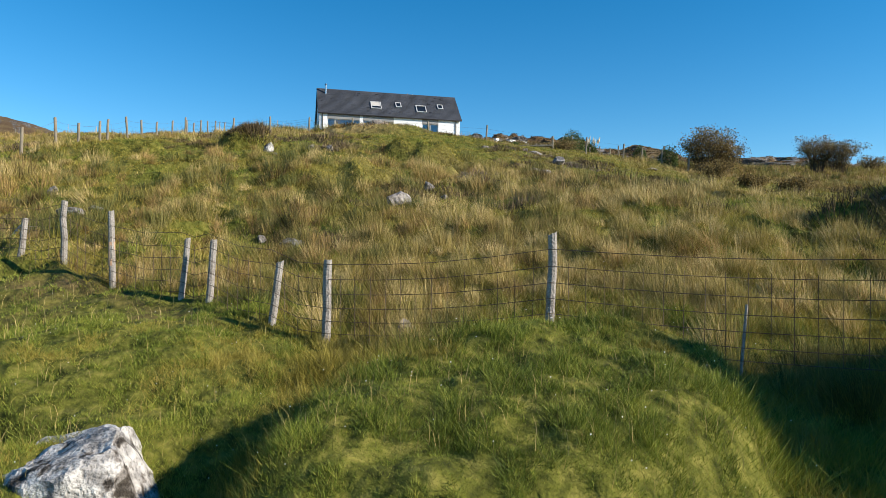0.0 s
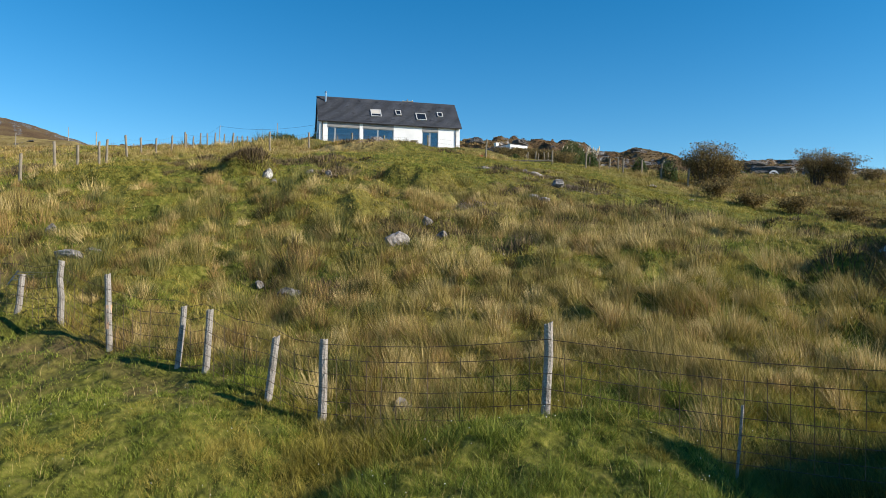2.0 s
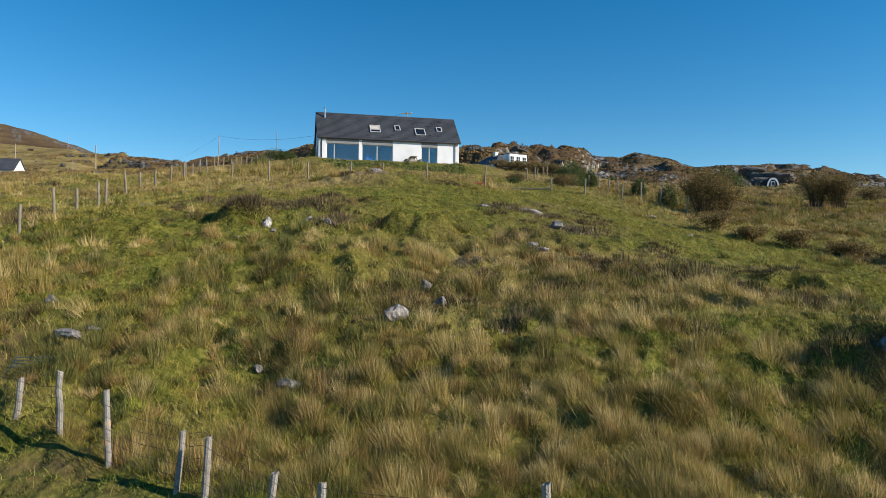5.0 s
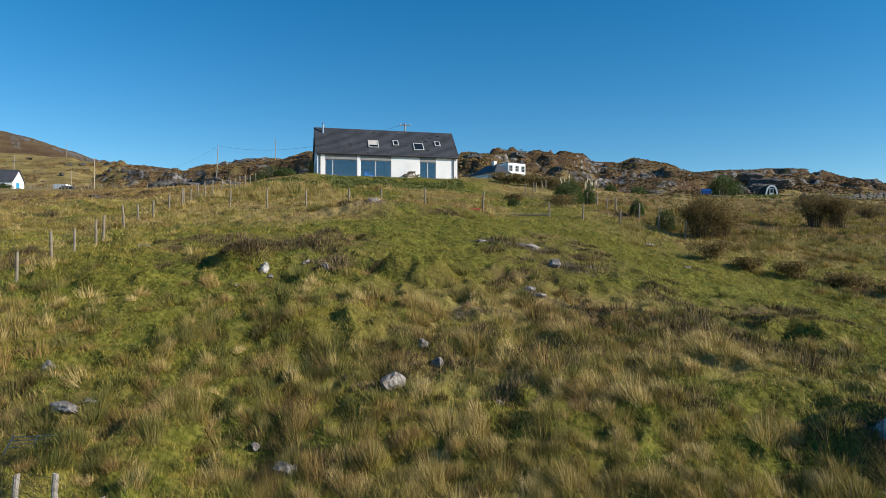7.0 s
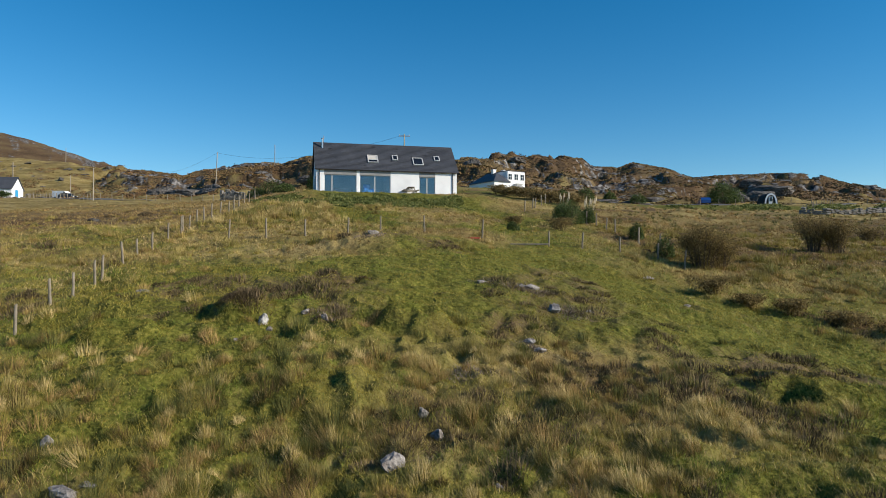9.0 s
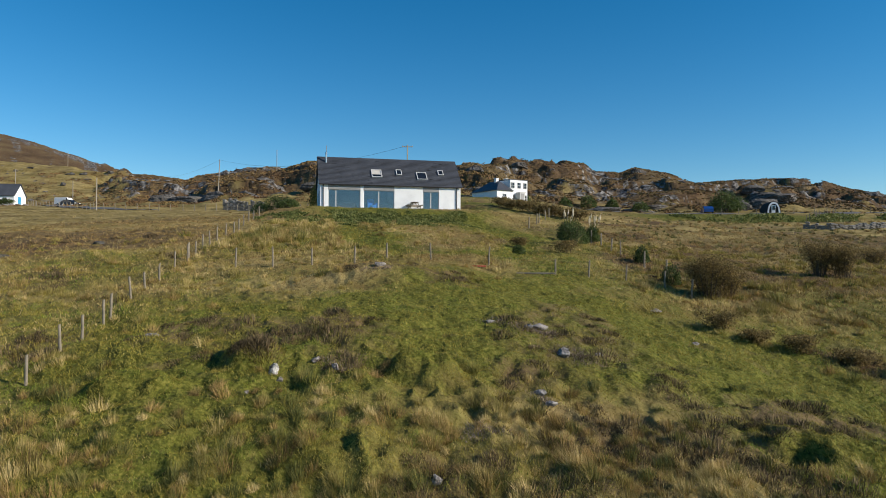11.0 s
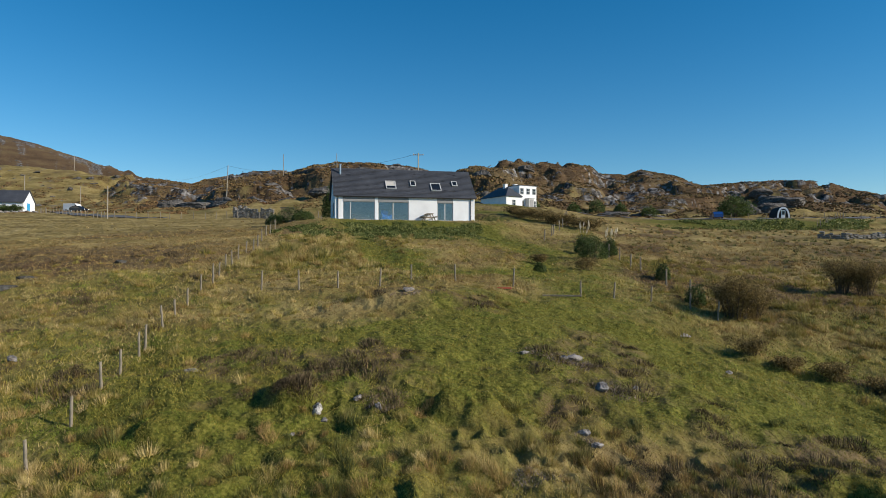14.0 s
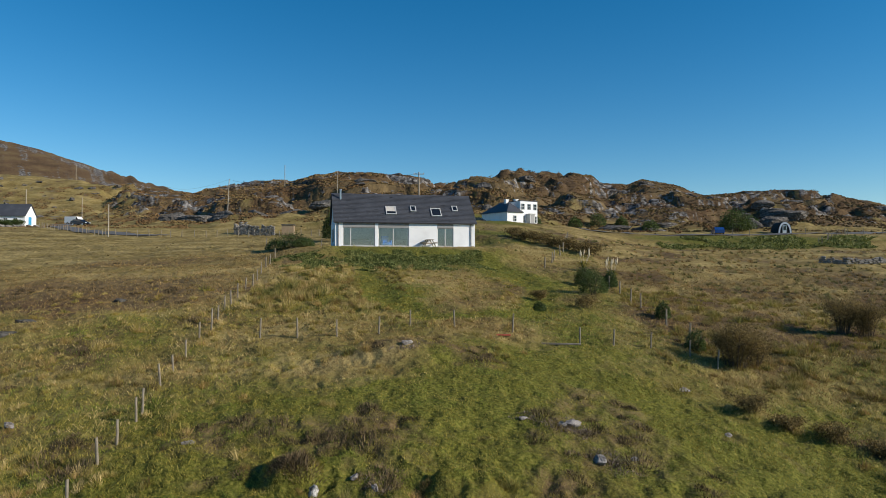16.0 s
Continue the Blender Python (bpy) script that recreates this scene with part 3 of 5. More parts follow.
        att.data.foreach_set("value", np.repeat(tone, 5 if bent else 3).astype(np.float32))
    return tagged(new(name, me), label, "grass", kind="stuff")


def spread(n, near=3.3, far=85, wide=40):
    """Places over the hillside, denser where it lies near."""
    d = np.exp(RNG.uniform(math.log(near), math.log(far), n))
    a = np.radians(RNG.uniform(-wide, wide, n))
    return d * np.sin(a), d * np.cos(a), d


def clear_of(x, y):
    """Keeps blades off the house platform and the roads."""
    lx, ly = (x + 13.474) * 0.9713 + (y - 70.427) * 0.2378, -(x + 13.474) * 0.2378 + (y - 70.427) * 0.9713
    return ~((lx > -2.5) & (lx < 18) & (ly > -1.9) & (ly < 10))


def pasture(x, y):
    """The close-grazed turf in the middle of the slope, from 0 to 1."""
    return smooth_step(16, 21, y - 0.12 * x) * (1 - smooth_step(36, 40, y)) * smooth_step(-12.5, -9, x) * (1 - smooth_step(-1.5, 1.5, x - 25 + 0.42 * y))


def rough_field(x, y):
    """The ungrazed rushy field beyond the shrubbery, from 0 to 1."""
    return smooth_step(0, 4, x - 26 + 0.38 * y) * smooth_step(30, 36, y) * smooth_step(10, 14, x) * (1 - smooth_step(95, 112, y))


def hummock_at(x, y):
    """How far a place lies on one of the turf hummocks, from 0 to 1."""
    f = np.zeros(np.shape(x))
    for cx, cy, rx, ry, h, steep, slant in HUMMOCKS[2:8]:
        f = np.maximum(f, np.exp(-((((x - cx) / (rx * 1.05)) ** 2 + ((y - cy) / (ry * 1.05)) ** 2) ** 3)))
    return f


def sward():
    # short and middling grass everywhere, green or straw by the lie of the ground
    x, y, d = spread(560000, 6.5, 78)
    x2, y2, d2 = spread(520000, 3.2, 8.5)
    x3, y3 = np.concatenate([RNG.uniform(-1.2, 1.2, (2, 5000)) * np.array([[h[2]], [h[3]]]) + np.array([[h[0]], [h[1]]]) for h in HUMMOCKS[2:8]], 1)
    x, y, d = np.r_[x, x2, x3], np.r_[y, y2, y3], np.r_[d, d2, np.hypot(x3, y3)]
    g, h, r = cover(x, y)
    keep = clear_of(x, y)
    mound = np.exp(-((((x - 0.7 - 0.5 * (y - 4.85)) / 1.55) ** 2 + ((y - 4.9) / 1.75) ** 2) ** 3))
    verge = (1 - smooth_step(6.5, 7.1, y + 0.5 * x)) * smooth_step(-1.0, -1.7, x)
    lawn = np.clip(mound + verge + (1 - smooth_step(4.2, 4.9, y)), 0, 1)
    # the -0.5 term browns the blades in that hollow, shade put into colour
    pick = g + RNG.normal(0, 0.17, len(x)) + 0.55 * fbm(x / 1.3, y / 1.3, 151, 3) + 0.75 * lawn + 0.35 * hummock_at(x, y) + 0.05 * (1 - smooth_step(28, 42, y)) - 0.5 * np.exp(-(((x - 3.3) / 0.9) ** 2 + ((y - 5.9) / 0.7) ** 2)) - 0.45 * np.exp(-(((x + 0.5) / 0.9) ** 2 + ((y - 6.9) / 0.9) ** 2))
    pick = pick + 0.04 * pasture(x, y) - 0.35 * rough_field(x, y)
    rich = fbm(x / 0.9, y / 0.9, 171, 4) + RNG.normal(0, 0.09, len(x)) + 0.42 * lawn - 0.16 * pasture(x, y) > 0.15
    for name, mat, sel, tall, label in (
        ("lush_grass", M_LUSH, keep & (pick > 0.5) & rich, 0.08, "deep green short hill grass"),
        ("green_grass", M_GREEN, keep & (pick > 0.5) & ~rich, 0.085, "green hill grass of uneven height"),
        ("straw_grass", M_STRAW, keep & (pick <= 0.5) & (pick > 0.19), 0.095, "pale straw-coloured dry moor grass"),
        ("russet_grass", M_BROWN, keep & (pick <= 0.19), 0.11, "russet dying moor grass"),
    ):
        n = int(sel.sum())
        xs, ys, ds = x[sel], y[sel], d[sel]
        hgt = tall * (1 - 0.55 * lawn[sel]) * (1 - 0.3 * hummock_at(xs, ys)) * RNG.lognormal(0, 0.4, n) * (0.75 + 0.3 * smooth_step(8, 30, ds) - 0.55 * smooth_step(38, 78, ds) - 0.4 * pasture(xs, ys) + 0.9 * np.maximum(fbm(xs / 1.5, ys / 1.5, 91, 2), 0))
        # small uneven tufts in the near turf
        hgt = hgt * (1 + (1 - smooth_step(9, 16, ds)) * np.clip(2.4 * fbm(xs / 0.16, ys / 0.16, 191, 2) - 0.1, -0.5, 0.7))
        lean = RNG.normal(0, 0.6, (n, 2)) * hgt[:, None]
        blades(name, xs, ys, hgt, lean, 0.0012 + 0.00085 * ds, mat, label, 0.012)
    # thin flowering stalks that stand above the near grass
    x, y, d = spread(5200, 3.4, 18)
    x, y, d = x[d > 3.9], y[d > 3.9], d[d > 3.9]
    hgt = RNG.uniform(0.08, 0.24, len(x))
    blades("grass_stalk", x, y, hgt, RNG.normal(0, 0.07, (len(x), 2)), 0.0008 + 0.0004 * d, M_STRAW, "thin dry flowering grass stalks", bent=True)


def tussocks():
    """Clumps whose blades arch outwards from a common foot."""
    cx, cy, cd = spread(8800, 6.2, 105)
    g, h, r = cover(cx, cy)
    keep = clear_of(cx, cy) & (cy + 0.5 * cx > 7.0) & (((cx - 0.7 - 0.5 * (cy - 4.85)) / 1.5) ** 2 + ((cy - 4.9) / 1.6) ** 2 > 1.0) & (way_near(cx, cy) < 0.3) & (hummock_at(cx, cy) < 0.2) & (g + RNG.normal(0, 0.2, len(cx)) - 0.1 * np.exp(-(((cy - 13) / 6) ** 2)) + 0.9 * fbm(cx / 1.5, cy / 1.5, 251, 2) + 0.12 * smooth_step(20, 30, cd) - 0.3 * (1 - smooth_step(-2, 1, cx)) * smooth_step(10, 13, cy) * (1 - smooth_step(19, 23, cy)) + 0.12 * smooth_step(4, 7, cx) * smooth_step(11, 14, cy) < 0.60) & ((cy < 44) | (np.abs(cx) < 15) | (RNG.uniform(0, 1, len(cx)) < np.where(cx > 0, 0.8, 0.15))) & (RNG.uniform(0, 1, len(cx)) > 0.72 * pasture(cx, cy))
    cx, cy, cd, g, h = cx[keep], cy[keep], cd[keep], g[keep], h[keep]
    kind = RNG.uniform(0, 1, len(cx)) + 0.6 * (h - 0.4) + 0.5 * fbm(cx / 3.1, cy / 3.1, 261, 2) - 0.25 * smooth_step(22, 40, cd) + 0.45 * rough_field(cx, cy) + 0.15 * (1 - smooth_step(-4, 0, cx)) * (1 - smooth_step(15, 19, cy)) - 0.3 * smooth_step(-1, 2, cx) * (1 - smooth_step(17, 21, cy))
    # the tall uncut grass below the house bank
    tx, ty = RNG.uniform(-15.5, -4.5, 420), RNG.uniform(42.5, 60, 420)
    thick = fbm(tx / 3, ty / 3, 271, 2) + RNG.normal(0, 0.12, 420) > -0.12
    tx, ty = tx[thick & (way_near(tx, ty) < 0.25)], ty[thick & (way_near(tx, ty) < 0.25)]
    cx, cy, kind = np.r_[cx, tx], np.r_[cy, ty], np.r_[kind, RNG.choice([0.2, 0.2, 0.5, 0.5, 0.9], len(tx))]
    # rushy grass all over the ungrazed field
    fx, fy = RNG.uniform(12, 62, 2600), 34 * np.exp(RNG.uniform(0, 1.05, 2600))
    grown = (rough_field(fx, fy) > 0.4) & (fx < 0.72 * fy) & (fbm(fx / 7, fy / 2.6, 311, 3) + RNG.normal(0, 0.1, 2600) > -0.08)
    fx, fy = fx[grown], fy[grown]
    cx, cy, kind = np.r_[cx, fx], np.r_[cy, fy], np.r_[kind, RNG.choice([0.2, 0.5, 0.5, 0.5, 0.9], len(fx))]
    # a stand of tall weeds beside the side fence
    wx, wy = RNG.normal(-12.3, 1.5, 70), RNG.normal(48.3, 1.3, 70)
    cx, cy, kind = np.r_[cx, wx], np.r_[cy, wy], np.r_[kind, RNG.choice([0.2, 0.5, 0.9, 0.9], 70)]
    # rushes in the wet hollow, and on the added unseen knoll that shades it
    # 60 clumps also darken the shaded ground; the 40 on the knoll fray its shadow
    ax = np.r_[RNG.normal(2.45, 0.22, 12), RNG.normal(3.4, 0.55, 60), RNG.normal(5.3, 0.5, 40)]
    ay = np.r_[RNG.normal(6.4, 0.18, 12), RNG.normal(6.0, 0.5, 60), RNG.normal(4.7, 0.5, 40)]
    cx, cy, kind = np.r_[cx, ax], np.r_[cy, ay], np.r_[kind, np.ones(len(ax))]
    cd = np.hypot(cx, cy)
    tall_grass = (cx > -15.5) & (cx < -4.5) & (cy > 42.5) & (cy < 60)
    girth = RNG.lognormal(0, 0.3, len(cx)) * np.where(tall_grass, 1.3, 1.0) * (1 + 0.8 * np.exp(-(((cx + 12.3) / 2.6) ** 2 + ((cy - 48.3) / 2.4) ** 2))) * (1 + 0.5 * rough_field(cx, cy))
    shade = np.clip(RNG.normal(0, 0.3, len(cx)), -0.6, 0.6)
    sweep = RNG.normal(0, 0.05, (len(cx), 2)) + np.array([-0.05, 0.02])
    full = np.where(cd < 9, 300, np.where(cd < 14, 230, np.where(cd < 24, 150, np.where(cd < 45, 80, np.where(tall_grass, 110, 45)))))
    for name, mat, lo, hi, tall, rad, label in (
        ("straw_tussock", M_STRAW, -9, 0.30, 0.30, 0.135, "rounded tussocks of pale dry moor grass"),
        ("russet_tussock", M_BROWN, 0.30, 0.62, 0.29, 0.145, "rounded tussocks of russet moor grass"),
        ("rush_tussock", M_RUSH, 0.62, 9, 0.31, 0.13, "dark green tufts of rushes"),
    ):
        sel = np.where((kind >= lo) & (kind < hi))[0]
        who = np.repeat(sel, full[sel])
        n = len(who)
        size = girth[who] * (0.8 + 0.25 * smooth_step(6, 20, cd[who]) - 0.35 * smooth_step(38, 70, cd[who]))
        a, q = RNG.uniform(0, 2 * np.pi, n), np.sqrt(RNG.uniform(0, 1, n))
        off = np.stack([np.cos(a), np.sin(a)], -1) * (q * rad * size)[:, None]
        hgt = tall * size * (1.1 - 0.62 * q**2) * RNG.uniform(0.45, 1.15, n)
        lean = off * 0.7 + (RNG.normal(0, 0.055, (n, 2)) + 0.8 * sweep[who]) * size[:, None]
        blades(name, cx[who] + off[:, 0], cy[who] + off[:, 1], hgt, lean, 0.0015 + 0.0006 * np.minimum(cd[who], 30) + 0.0003 * np.maximum(cd[who] - 30, 0), mat, label, tone=shade[who])
    # green young blades through and round each foot
    who = np.repeat(np.where(cd < 60)[0], 60)
    n = len(who)
    a, q = RNG.uniform(0, 2 * np.pi, n), np.sqrt(RNG.uniform(0, 1.9, n))
    off = np.stack([np.cos(a), np.sin(a)], -1) * (q * 0.15 * girth[who])[:, None]
    hgt = 0.2 * girth[who] * (1.15 - 0.55 * q) * RNG.uniform(0.7, 1.3, n)
    blades("tussock_skirt", cx[who] + off[:, 0], cy[who] + off[:, 1], hgt, off * 0.5 + RNG.normal(0, 0.05, (n, 2)), 0.0015 + 0.0007 * cd[who], M_GREEN, "green young blades round the tussocks")


def hill_heather():
    """Tufts of heather and deer grass over the far rocky hills."""
    n = 190000
    d = RNG.uniform(132, 262, n)
    a = np.radians(RNG.uniform(-34, 36, n))
    x, y = d * np.sin(a), d * np.cos(a)
    g, h, r = cover(x, y)
    keep = (r + 0.5 * fbm(x / 3, y / 3, 281, 3) < 0.42) & (h > 0.35) & (fbm(x / 2.2, y / 2.2, 291, 2) > -0.22)
    x, y, d = x[keep], y[keep], d[keep]
    n = len(x)
    hgt = RNG.lognormal(-1.55, 0.3, n) * (1 + 0.8 * fbm(x / 6, y / 6, 301, 2))
    blades("hill_heather", x, y, hgt, RNG.normal(0, 0.12, (n, 2)), RNG.uniform(0.5, 1.0, n), M_MOOR, "brown heather and deer grass over the rocky hills", 0.05)


def heather():
    cx, cy, cd = spread(2600, 8, 100)
    g, h, r = cover(cx, cy)
    keep = clear_of(cx, cy) & (cy > 11.5) & (h + RNG.normal(0, 0.1, len(cx)) > 0.41 + 0.14 * smooth_step(30, 45, cd) + 0.25 * (cy > 42))
    cx, cy, cd = cx[keep], cy[keep], cd[keep]
    for hx, hy, r, m in ((-6.5, 22.3, 0.32, 20), (-2.6, 12.5, 0.4, 5), (-0.3, 15.2, 0.6, 8), (0.6, 12.2, 0.3, 4), (2.2, 15.0, 0.5, 6), (-3.3, 14.2, 0.4, 4), (7.2, 10.7, 0.8, 26), (8.2, 11.0, 0.6, 14), (-3.4, 22.0, 0.7, 9), (-2.9, 11.6, 0.4, 4), (-1.9, 11.5, 0.3, 4), (-1.5, 14.2, 0.5, 6), (1.2, 13.6, 0.6, 6), (4.6, 13.0, 0.4, 4)):
        cx, cy = np.r_[cx, RNG.normal(hx, r * 0.6, m)], np.r_[cy, RNG.normal(hy, r * 0.6, m)]
    cd = np.hypot(cx, cy)
    who = np.repeat(np.arange(len(cx)), 230)
    n = len(who)
    size = RNG.lognormal(0, 0.35, len(cx))[who]
    a, q = RNG.uniform(0, 2 * np.pi, n), np.sqrt(RNG.uniform(0, 1, n))
    off = np.stack([np.cos(a), np.sin(a)], -1) * (q * 0.38 * size)[:, None]
    hgt = (0.17 * size * (1.05 - 0.9 * q**2) + 0.03) * RNG.uniform(0.7, 1.1, n)
    lean = off * 0.3 + RNG.normal(0, 0.05, (n, 2))
    blades("heather", cx[who] + off[:, 0], cy[who] + off[:, 1], hgt, lean, 0.007 + 0.0009 * cd[who], M_HEATH, "low clumps of purple-brown heather", tone=np.clip(RNG.normal(0, 0.3, len(cx)), -0.6, 0.6)[who])


def bank_foliage():
    """Bramble and bracken leaves over the bank below the house."""
    n = 34000
    u, v = RNG.uniform(-17.0, 3.5, n), RNG.uniform(-12.0, -4.2, n)
    thick = fbm(u / 2.2, v / 2.2, 131, 3) + 0.24 - 0.012 * (u + 7) ** 2 / 4
    u, v, thick = u[thick > 0], v[thick > 0], thick[thick > 0]
    x, y = -6.4 + u * 0.9713 + 3.5 - v * 0.2378, 72.0 + u * 0.2378 + v * 0.9713
    n = len(x)
    c = np.stack([x, y, land(x, y) + RNG.uniform(0.02, 1.0, n) * np.minimum(thick, 0.5) * 0.4], -1)
    a = RNG.normal(0, 1, (n, 3))
    a /= np.linalg.norm(a, axis=1)[:, None]
    b = np.cross(a, RNG.normal(0, 1, (n, 3)))
    b /= np.linalg.norm(b, axis=1)[:, None]
    s = RNG.uniform(0.06, 0.16, n)[:, None]
    vv = np.stack([c - a * s, c + b * s * 0.5, c + a * s, c - b * s * 0.5], 1).reshape(-1, 3)
    tagged(new("bank_foliage", fast_mesh("bank_foliage", vv, np.arange(4 * n).reshape(-1, 4), M_BANK)), "green brambles and bracken over the house bank", "undergrowth", kind="stuff")


def track_bank():
    """Lush weeds on the bank below the track."""
    n = 14000
    x, y = RNG.uniform(32, 80, n), RNG.uniform(112, 121, n)
    keep = fbm(x / 5, y / 5, 221, 3) + 0.012 * (x - 58) > 0.0
    x, y = x[keep], y[keep]
    n = len(x)
    c = np.stack([x, y, land(x, y) + RNG.uniform(0.0, 0.5, n) * (0.6 + fbm(x / 4, y / 4, 211, 2))], -1)
    a = RNG.normal(0, 1, (n, 3))
    a /= np.linalg.norm(a, axis=1)[:, None]
    b = np.cross(a, RNG.normal(0, 1, (n, 3)))
    b /= np.linalg.norm(b, axis=1)[:, None]
    s = RNG.uniform(0.12, 0.3, n)[:, None]
    vv = np.stack([c - a * s, c + b * s * 0.5, c + a * s, c - b * s * 0.5], 1).reshape(-1, 3)
    tagged(new("track_bank_weeds", fast_mesh("track_bank_weeds", vv, np.arange(4 * n).reshape(-1, 4), M_BANK)), "lush green weeds on the bank below the track", "undergrowth", kind="stuff")


def dead_heather():
    """Greyish-pink dead heather round the bare stony patches."""
    cx = np.concatenate([RNG.normal(x, w, k) for x, y, w, k in BARE])
    cy = np.concatenate([RNG.normal(y, w * 0.6, k) for x, y, w, k in BARE])
    who = np.repeat(np.arange(len(cx)), 70)
    n = len(who)
    a, q = RNG.uniform(0, 2 * np.pi, n), np.sqrt(RNG.uniform(0, 1, n))
    off = np.stack([np.cos(a), np.sin(a)], -1) * (q * 0.3)[:, None]
    hgt = 0.16 * (1.05 - 0.8 * q**2) * RNG.uniform(0.6, 1.2, n)
    blades("dead_heather", cx[who] + off[:, 0], cy[who] + off[:, 1], hgt, off * 0.4 + RNG.normal(0, 0.08, (n, 2)), 0.008 + 0.0008 * np.hypot(cx, cy)[who], M_DEAD, "low greyish dead heather round bare stones")


BARE = [(3.6, 26.8, 0.6, 24), (4.6, 24.8, 0.6, 20), (1.6, 27.4, 0.3, 4), (-3.5, 33.4, 0.6, 7), (-3.8, 22.0, 0.4, 5), (2.8, 20.8, 0.3, 5), (5.8, 9.0, 0.25, 3), (4.1, 8.2, 0.2, 3), (-0.7, 14.3, 0.4, 8), (0.8, 18.4, 0.4, 10), (2.6, 13.0, 0.3, 6), (6.4, 9.7, 0.3, 4)]


def meadow_flowers():
    """Tiny white flower heads over the near turf."""
    x, y, d = spread(260, 3.4, 11)
    n = len(x)
    c = np.stack([x, y, land(x, y) + RNG.uniform(0.05, 0.16, n)], -1)
    s = RNG.uniform(0.003, 0.006, n)[:, None]
    ex, ey, ez = np.eye(3)
    vv = np.stack([c - ex * s, c - ez * s, c + ex * s, c + ez * s], 1).reshape(-1, 3)
    tagged(new("meadow_flower", fast_mesh("meadow_flower", vv, np.arange(4 * n).reshape(-1, 4), M_PETAL)), "tiny white flower heads scattered in the turf", "flower", kind="stuff")


dead_heather()
meadow_flowers()
sward()
tussocks()
heather()
hill_heather()
bank_foliage()
track_bank()

# ---------------------------------------------------------------- the main house


def window_unit(parent, name, x0, x1, z0, z1, y, bars=(), frame_w=0.06, label=""):
    """A glazed opening in the wall plane y: frame, uprights and panes."""
    bm = bmesh.new()
    box(bm, x0, x1, y - 0.03, y + 0.05, z0, z0 + frame_w)
    box(bm, x0, x1, y - 0.03, y + 0.05, z1 - frame_w, z1)
    edges = [x0, *bars, x1]
    for k, b in enumerate(edges):
        w = frame_w * (1.0 if k in (0, len(edges) - 1) else 1.7)
        c = b + (w / 2 if k == 0 else -w / 2 if k == len(edges) - 1 else 0)
        box(bm, c - w / 2, c + w / 2, y - 0.034, y + 0.054, z0, z1)
    frame_ob = part(name, bm, M_FRAME, parent, label)
    for a, b in zip(edges, edges[1:]):
        pane = part("pane", boxed(a + 0.05, b - 0.05, y + 0.002, y + 0.012, z0 + 0.03, z1 - 0.03), M_GLASS, frame_ob)
        pane.visible_shadow = False
    return frame_ob


def main_house():
    L, D, E, R = 15.0, 6.6, 2.6, 5.72
    house = thing("house", pose(-13.474, 70.427, 14.07, 0, 0, 13.74), "white rendered longhouse with slate roof and wide glazed doors", "house")
    t = 0.3
    # front wall: piers between the openings
    for a, b in ((0.0, 0.82), (4.15, 4.5), (7.75, 10.85), (12.6, L)):
        part("wall", boxed(a, b, 0, t, -0.3, E - 0.02, bevel=0.015), M_WHITE, house)
    for a, b in ((0.82, 4.15), (4.5, 7.75), (10.85, 12.6)):
        bm = bmesh.new()
        box(bm, a, b, 0.0, t, E - 0.64, E - 0.02)
        for k in range(5):
            box(bm, a, b, -0.018, 0.0, E - 0.63 + k * 0.12, E - 0.525 + k * 0.12)
        part("cladding", bm, M_CLAD, house, "grey boarded band above the glazing")
        part("sill", boxed(a, b, 0.0, t, -0.3, 0.04), M_PAVE, house)
    # gables and back
    for x0, x1 in ((0, t), (L - t, L)):
        bm = bmesh.new()
        prof = [(t, -0.3), (D - t, -0.3), (D - t, E - 0.1), (D / 2, R - 0.32), (t, E - 0.1)]
        a = [bm.verts.new((x0, y, z)) for y, z in prof]
        b = [bm.verts.new((x1, y, z)) for y, z in prof]
        bm.faces.new(a[::-1])
        bm.faces.new(b)
        for k in range(len(a)):
            q = (k + 1) % len(a)
            bm.faces.new((a[k], a[q], b[q], b[k]))
        part("gable_wall", bm, M_WHITE, house)
    part("wall", boxed(0, L, D - t, D, -0.3, E - 0.05), M_WHITE, house)
    # small dark windows in the shaded gable
    for y in (1.6, 3.9):
        part("window", boxed(-0.02, 0.02, y, y + 0.7, 0.5, 1.9), M_DARK, house, "narrow dark gable window")
    # inside: floor, ceiling, partition
    part("floor", boxed(t, L - t, t, D - t, -0.2, 0.02), M_FLOOR, house)
    part("ceiling", boxed(t, L - t, t, D - t, E - 0.12, E - 0.04), M_WHITE, house)
    part("partition", boxed(7.9, 8.0, t + 0.01, D - t - 0.01, 0.03, E - 0.13), M_WHITE, house)
    # roof: two slopes with courses of slates
    pitch = math.atan2(R - E, D / 2)
    run = math.hypot(R - E, D / 2) + 0.28
    for back in (0, 1):
        bm = bmesh.new()
        rows = 22
        step = run / rows
        line = [(0.0, 0.0)]
        for k in range(rows):
            line += [(k * step, 0.05), ((k + 1) * step - 0.004, 0.022)]
        line.append((run, 0.0))
        ends = []
        for xx in (-0.18, L + 0.18):
            vs = []
            for s, o in line:
                yy = -0.2 + s * math.cos(pitch) - o * math.sin(pitch)
                zz = E - 0.10 + s * math.sin(pitch) + o * math.cos(pitch)
                vs.append(bm.verts.new((xx, D - yy if back else yy, zz)))
            ends.append(vs)
        for q in range(len(line)):
            w = (q + 1) % len(line)
            bm.faces.new((ends[0][q], ends[0][w], ends[1][w], ends[1][q]))
        bm.faces.new(ends[0])
        bm.faces.new(ends[1][::-1])
        bmesh.ops.recalc_face_normals(bm, faces=bm.faces)
        roof = part("roof", bm, M_SLATE, house, "dark slate roof slope")
        if not back:
            front_roof = roof
